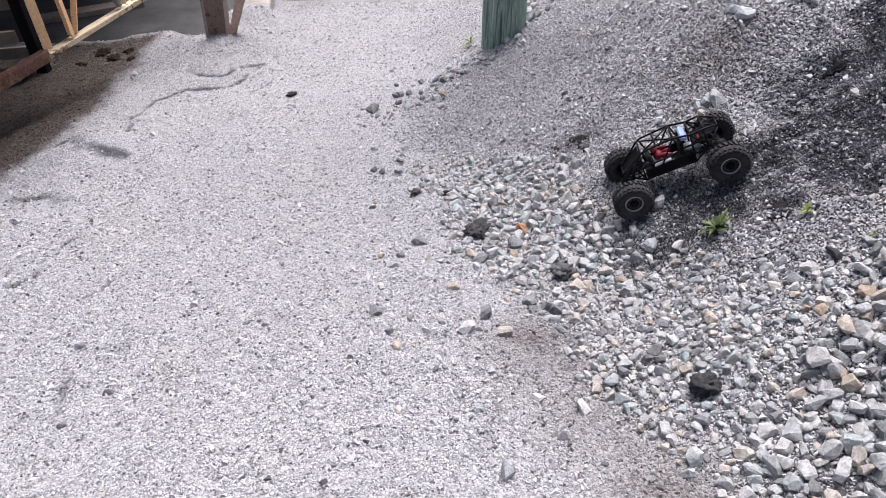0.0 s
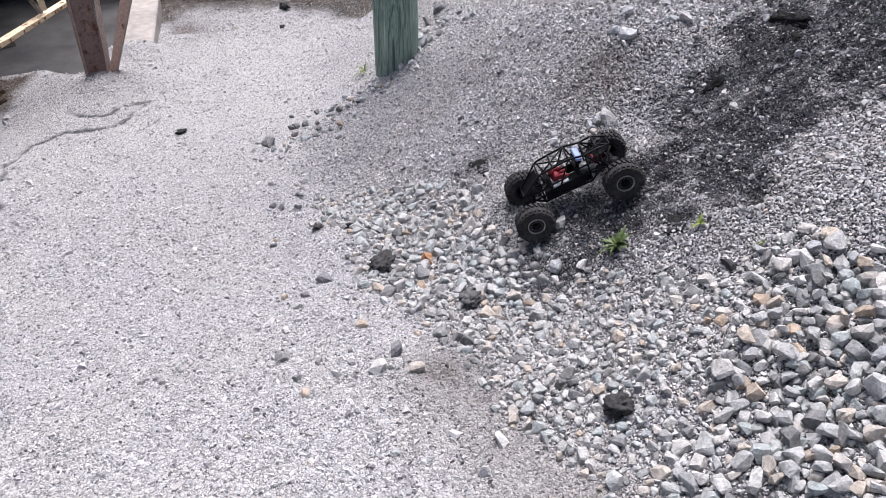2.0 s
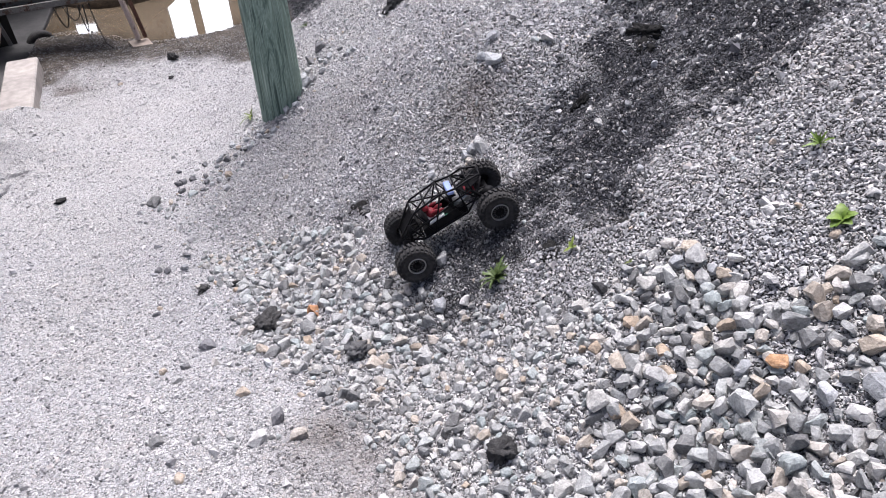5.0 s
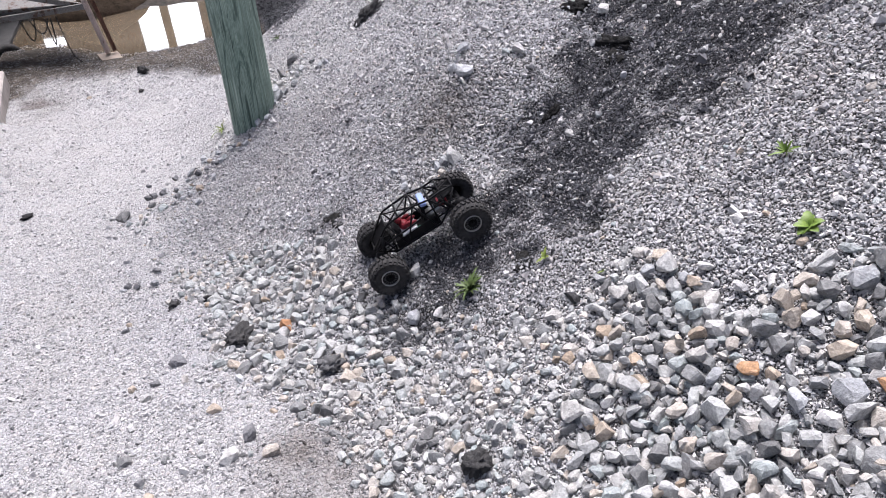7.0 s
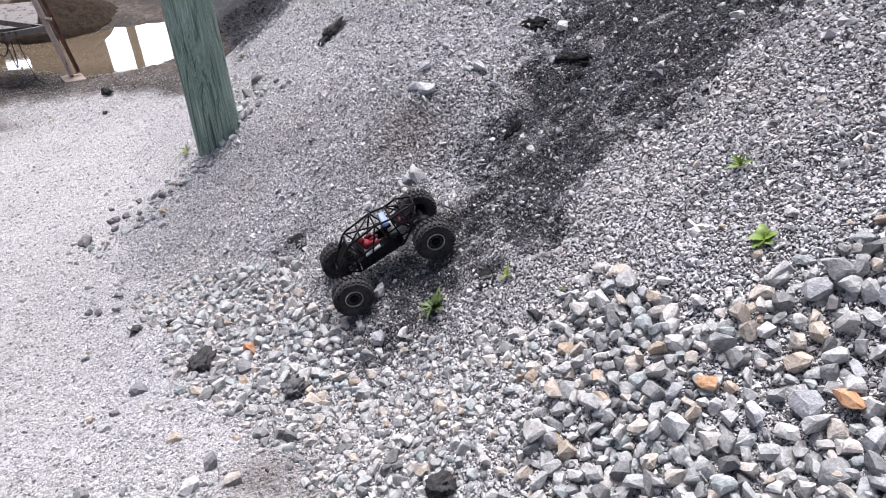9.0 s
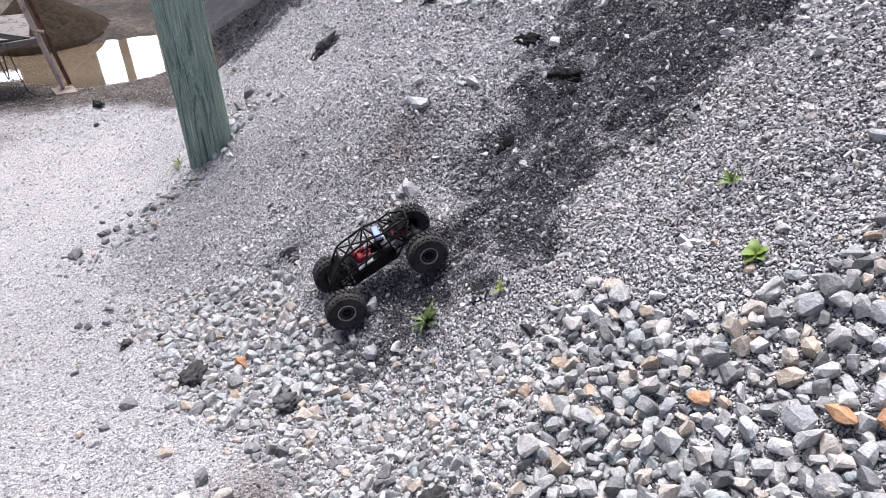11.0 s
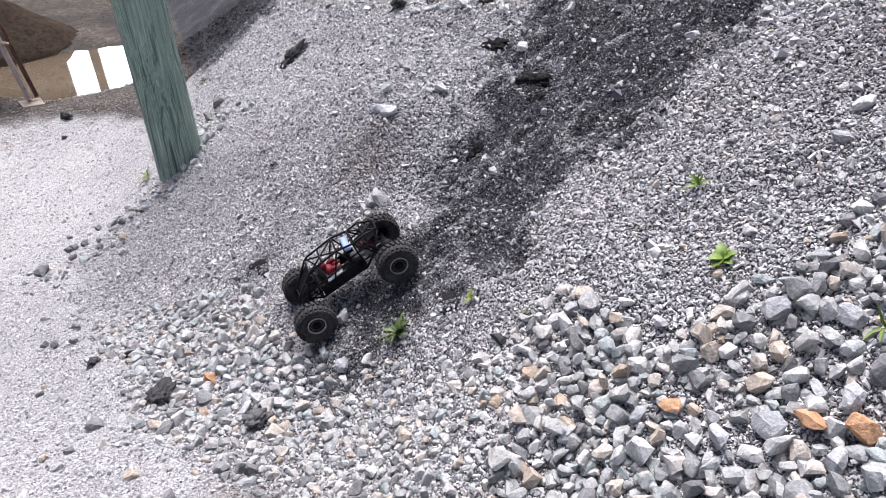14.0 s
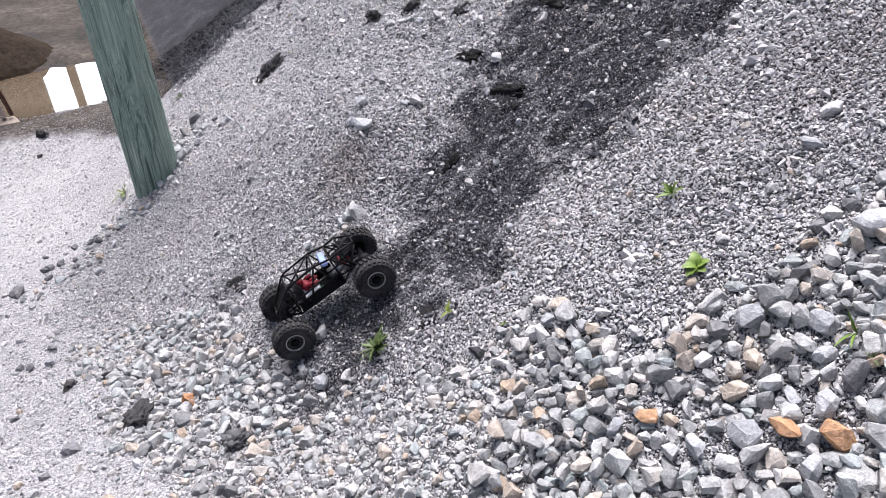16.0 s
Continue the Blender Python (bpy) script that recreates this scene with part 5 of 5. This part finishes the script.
for k, (x, y, s) in enumerate(((0.56, 4.36, 0.07), (0.60, 4.42, 0.06), (0.57, 4.28, 0.08), (0.63, 4.52, 0.07), (0.70, 4.60, 0.10), (0.62, 4.30, 0.05))):
    lone(x, y, s, (M_GREYSTONE, M_PALE, M_GREYSTONE, M_DARK, M_DARK, M_PALE)[k], "stone resting against the timber pole's foot", 70 + k, 0.7, 1.2, 60 * k, 0.3)

for k, (x, y) in enumerate([(1.24, 1.92), (1.29, 1.92), (1.46, 2.1), (1.4, 2.25), (1.4, 2.0), (1.67, 2.05), (1.62, 2.22), (1.63, 2.48), (1.98, 1.95), (1.84, 2.48), (1.32, 1.76), (1.76, 1.99)]):
    lone(x, y, 0.018 + 0.004 * (k % 4), M_PALE if k % 2 else M_GREYSTONE, "small pale stone on black damp fines", 90 + k, 0.75, 1.1, 50 * k, 0.3)

for k, (x, y, s) in enumerate(((-2.62, 5.30, 0.16), (-2.50, 5.18, 0.13), (-2.40, 5.27, 0.10), (-2.72, 5.12, 0.09), (-2.33, 5.12, 0.07))):
    lone(x, y, s * 1.1, M_DIRT, "clump of crumbly dark brown soil on the bank", 300 + k, 0.45, 1.3, 70 * k, 0.0, "soil_clod")
r = random.Random(77)
BANK = [(-0.08, 4.09), (0.06, 4.11), (0.22, 4.07), (0.39, 4.0), (0.53, 4.27), (0.62, 4.32), (0.72, 4.35), (0.82, 4.27), (0.95, 4.16)]
FOOT = [(-0.36, 4.10), (-0.12, 3.98), (0.05, 4.15), (0.25, 4.06), (0.36, 4.0), (-0.06, 3.83), (-0.02, 3.64), (-0.2, 3.93)]
for k in range(44):
    if k < 34:
        (ax, ay), (bx, by) = FOOT[k % 7], FOOT[k % 7 + 1]
        f = r.random()
        x, y = ax + (bx - ax) * f + r.gauss(0, 0.045), ay + (by - ay) * f + r.gauss(0, 0.05)
    else:
        x, y = r.uniform(-0.42, -0.02), r.uniform(2.4, 3.3)
    dark = r.random()
    lone(x, y, r.uniform(0.022, 0.048), M_DARK if dark < 0.45 else M_GREYSTONE if dark < 0.85 else M_TAN,
         "dark grey stone on the gravel at the pile's foot" if dark < 0.45 else "grey stone on the gravel at the pile's foot" if dark < 0.85 else "tan stone on the gravel at the pile's foot",
         200 + k, 0.7, 1.2, r.uniform(0, 360), 0.25)
for k in range(26):
    i = k % 8
    f = r.random()
    x, y = BANK[i][0] + (BANK[i + 1][0] - BANK[i][0]) * f + r.gauss(0, 0.03), BANK[i][1] + (BANK[i + 1][1] - BANK[i][1]) * f + r.gauss(0, 0.04)
    lone(x, y, r.uniform(0.03, 0.065), M_GREYSTONE if k % 3 else M_DARK, "grey stone lying along the pile's lower edge", 320 + k, 0.7, 1.2, r.uniform(0, 360), 0.25)
for k in range(9):
    lone(0.93 + r.gauss(0, 0.055), 2.42 + r.gauss(0, 0.06), r.uniform(0.028, 0.046), M_GREYSTONE if k % 3 else M_PALE, "pale broken stone in a small cluster on the slope", 260 + k, 0.7, 1.2, 40 * k, 0.28)


# ---- fine gravel ----
def chips(count):
    """Loose chips over the track and slope, thickest near the walk."""
    g = np.random.default_rng(11)
    x = g.uniform(-3.0, 2.8, count * 8)
    y = g.uniform(0.35, 8.8, count * 8)
    d = np.hypot(x - 0.25, y - 0.1)
    odds = np.clip(2.6 / np.maximum(d, 1.2) ** 1.5, 0, 1)
    on = step(face_reach(x, y), -0.06, 0.08)
    odds *= 0.62 + 0.55 * on - 0.30 * step(y, 2.6, 4.2) * (1 - on)
    odds *= 1 - 0.85 * rut(x, y)
    odds *= 1 + 2.2 * step(y, 6.0, 6.9)
    far = (y > 6.05 + 0.22 * x) & (x > 0.5)
    odds = np.where(far, 0.12, odds)
    odds *= (x > -0.85 * y - 0.35) & (x < 1.15 + 0.8 * y)
    ok = g.random(len(x)) < odds
    x, y, d = x[ok][:count], y[ok][:count], d[ok][:count]
    n = len(x)
    slope = step(face_reach(x, y), -0.04, 0.12)
    s = (0.0062 + 0.0008 * slope * step(x, 0.6, 1.4)) * np.exp(g.normal(0, 0.36, n)) * np.clip(d / 2.0, 0.9, 3.0) ** 0.4
    s *= 1 + 0.7 * (g.random(n) < 0.07)
    s *= 1 - 0.15 * step(dark_reach(x, y), -0.05, 0.05)
    s *= 1 + 0.35 * ((y > 6.05 + 0.22 * x) & (x > 0.5))
    mud = marks(x, y)[4]
    s *= 1 - 0.2 * mud
    prism = np.array([(0.8, 0, 0.6), (-0.4, 0.7, 0.6), (-0.4, -0.7, 0.6), (1, 0.15, -0.6), (-0.6, 0.87, -0.6), (-0.5, -0.95, -0.6)], float)
    wedge = np.array([(0, 1, 2), (0, 3, 4), (0, 4, 1), (1, 4, 5), (1, 5, 2), (2, 5, 3), (2, 3, 0)])
    ridge = np.array([(0.6, 0.1, 0.75), (-0.6, -0.1, 0.7), (1, 0.7, -0.6), (-1, 0.75, -0.6), (-0.95, -0.75, -0.6), (1, -0.7, -0.6)], float)
    roof = np.array([(0, 2, 3), (0, 3, 1), (1, 4, 5), (1, 5, 0), (0, 5, 2), (1, 3, 4)])
    half = n * 3 // 5
    v = np.empty((n, 6, 3))
    v[:half] = prism[None] * g.uniform(0.75, 1.05, (half, 6, 1)) + g.normal(0, 0.13, (half, 6, 3))
    v[half:] = ridge[None] * g.uniform(0.75, 1.05, (n - half, 6, 1)) + g.normal(0, 0.13, (n - half, 6, 3))
    first = (wedge[None] + 6 * np.arange(half)[:, None, None]).reshape(-1, 3)
    rest = (roof[None] + 6 * np.arange(half, n)[:, None, None]).reshape(-1, 3)
    faces = np.concatenate([first, rest])
    mixed = g.permutation(n)
    x, y, s, slope = x[mixed], y[mixed], s[mixed], slope[mixed]
    v *= np.stack([g.uniform(0.85, 1.25, n), g.uniform(0.6, 1.0, n), g.uniform(0.45, 0.85, n)], 1)[:, None]
    lean = 0.25 + 0.18 * slope
    a, b, c = g.uniform(0, 6.283, n), g.normal(0, 1, n) * lean, g.normal(0, 1, n) * lean
    ca, sa, cb, sb, cc, sc = np.cos(a), np.sin(a), np.cos(b), np.sin(b), np.cos(c), np.sin(c)
    X, Y, Z = v[..., 0], v[..., 1], v[..., 2]
    Y, Z = Y * cb[:, None] - Z * sb[:, None], Y * sb[:, None] + Z * cb[:, None]
    X, Z = X * cc[:, None] + Z * sc[:, None], -X * sc[:, None] + Z * cc[:, None]
    X, Y = X * ca[:, None] - Y * sa[:, None], X * sa[:, None] + Y * ca[:, None]
    h = 0.5 * s[:, None]
    e = 0.02
    zx, zy = (height(x + e, y) - height(x - e, y)) / (2 * e), (height(x, y + e) - height(x, y - e)) / (2 * e)
    up = np.stack([-zx, -zy, 1 + 0 * zx], 1)
    up /= np.linalg.norm(up, axis=1, keepdims=True)
    one = np.stack([1 + 0 * zx, 0 * zx, zx], 1)
    one /= np.linalg.norm(one, axis=1, keepdims=True)
    two = np.cross(up, one)
    at = np.stack([x, y, height(x, y)], 1) + up * ((0.24 + 0.14 * slope) * s)[:, None]
    co = (at[:, None] + (X * h)[..., None] * one[:, None] + (Y * h)[..., None] * two[:, None] + (Z * h)[..., None] * up[:, None]).reshape(-1, 3)
    me = raw_mesh("gravel", co, faces, 3, M_CHIP)
    stain(me, np.repeat(x, 6), np.repeat(y, 6))
    tagged(new("gravel", me), "loose pale grey gravel chips over track and slope", "gravel", kind="stuff")


chips(420000)
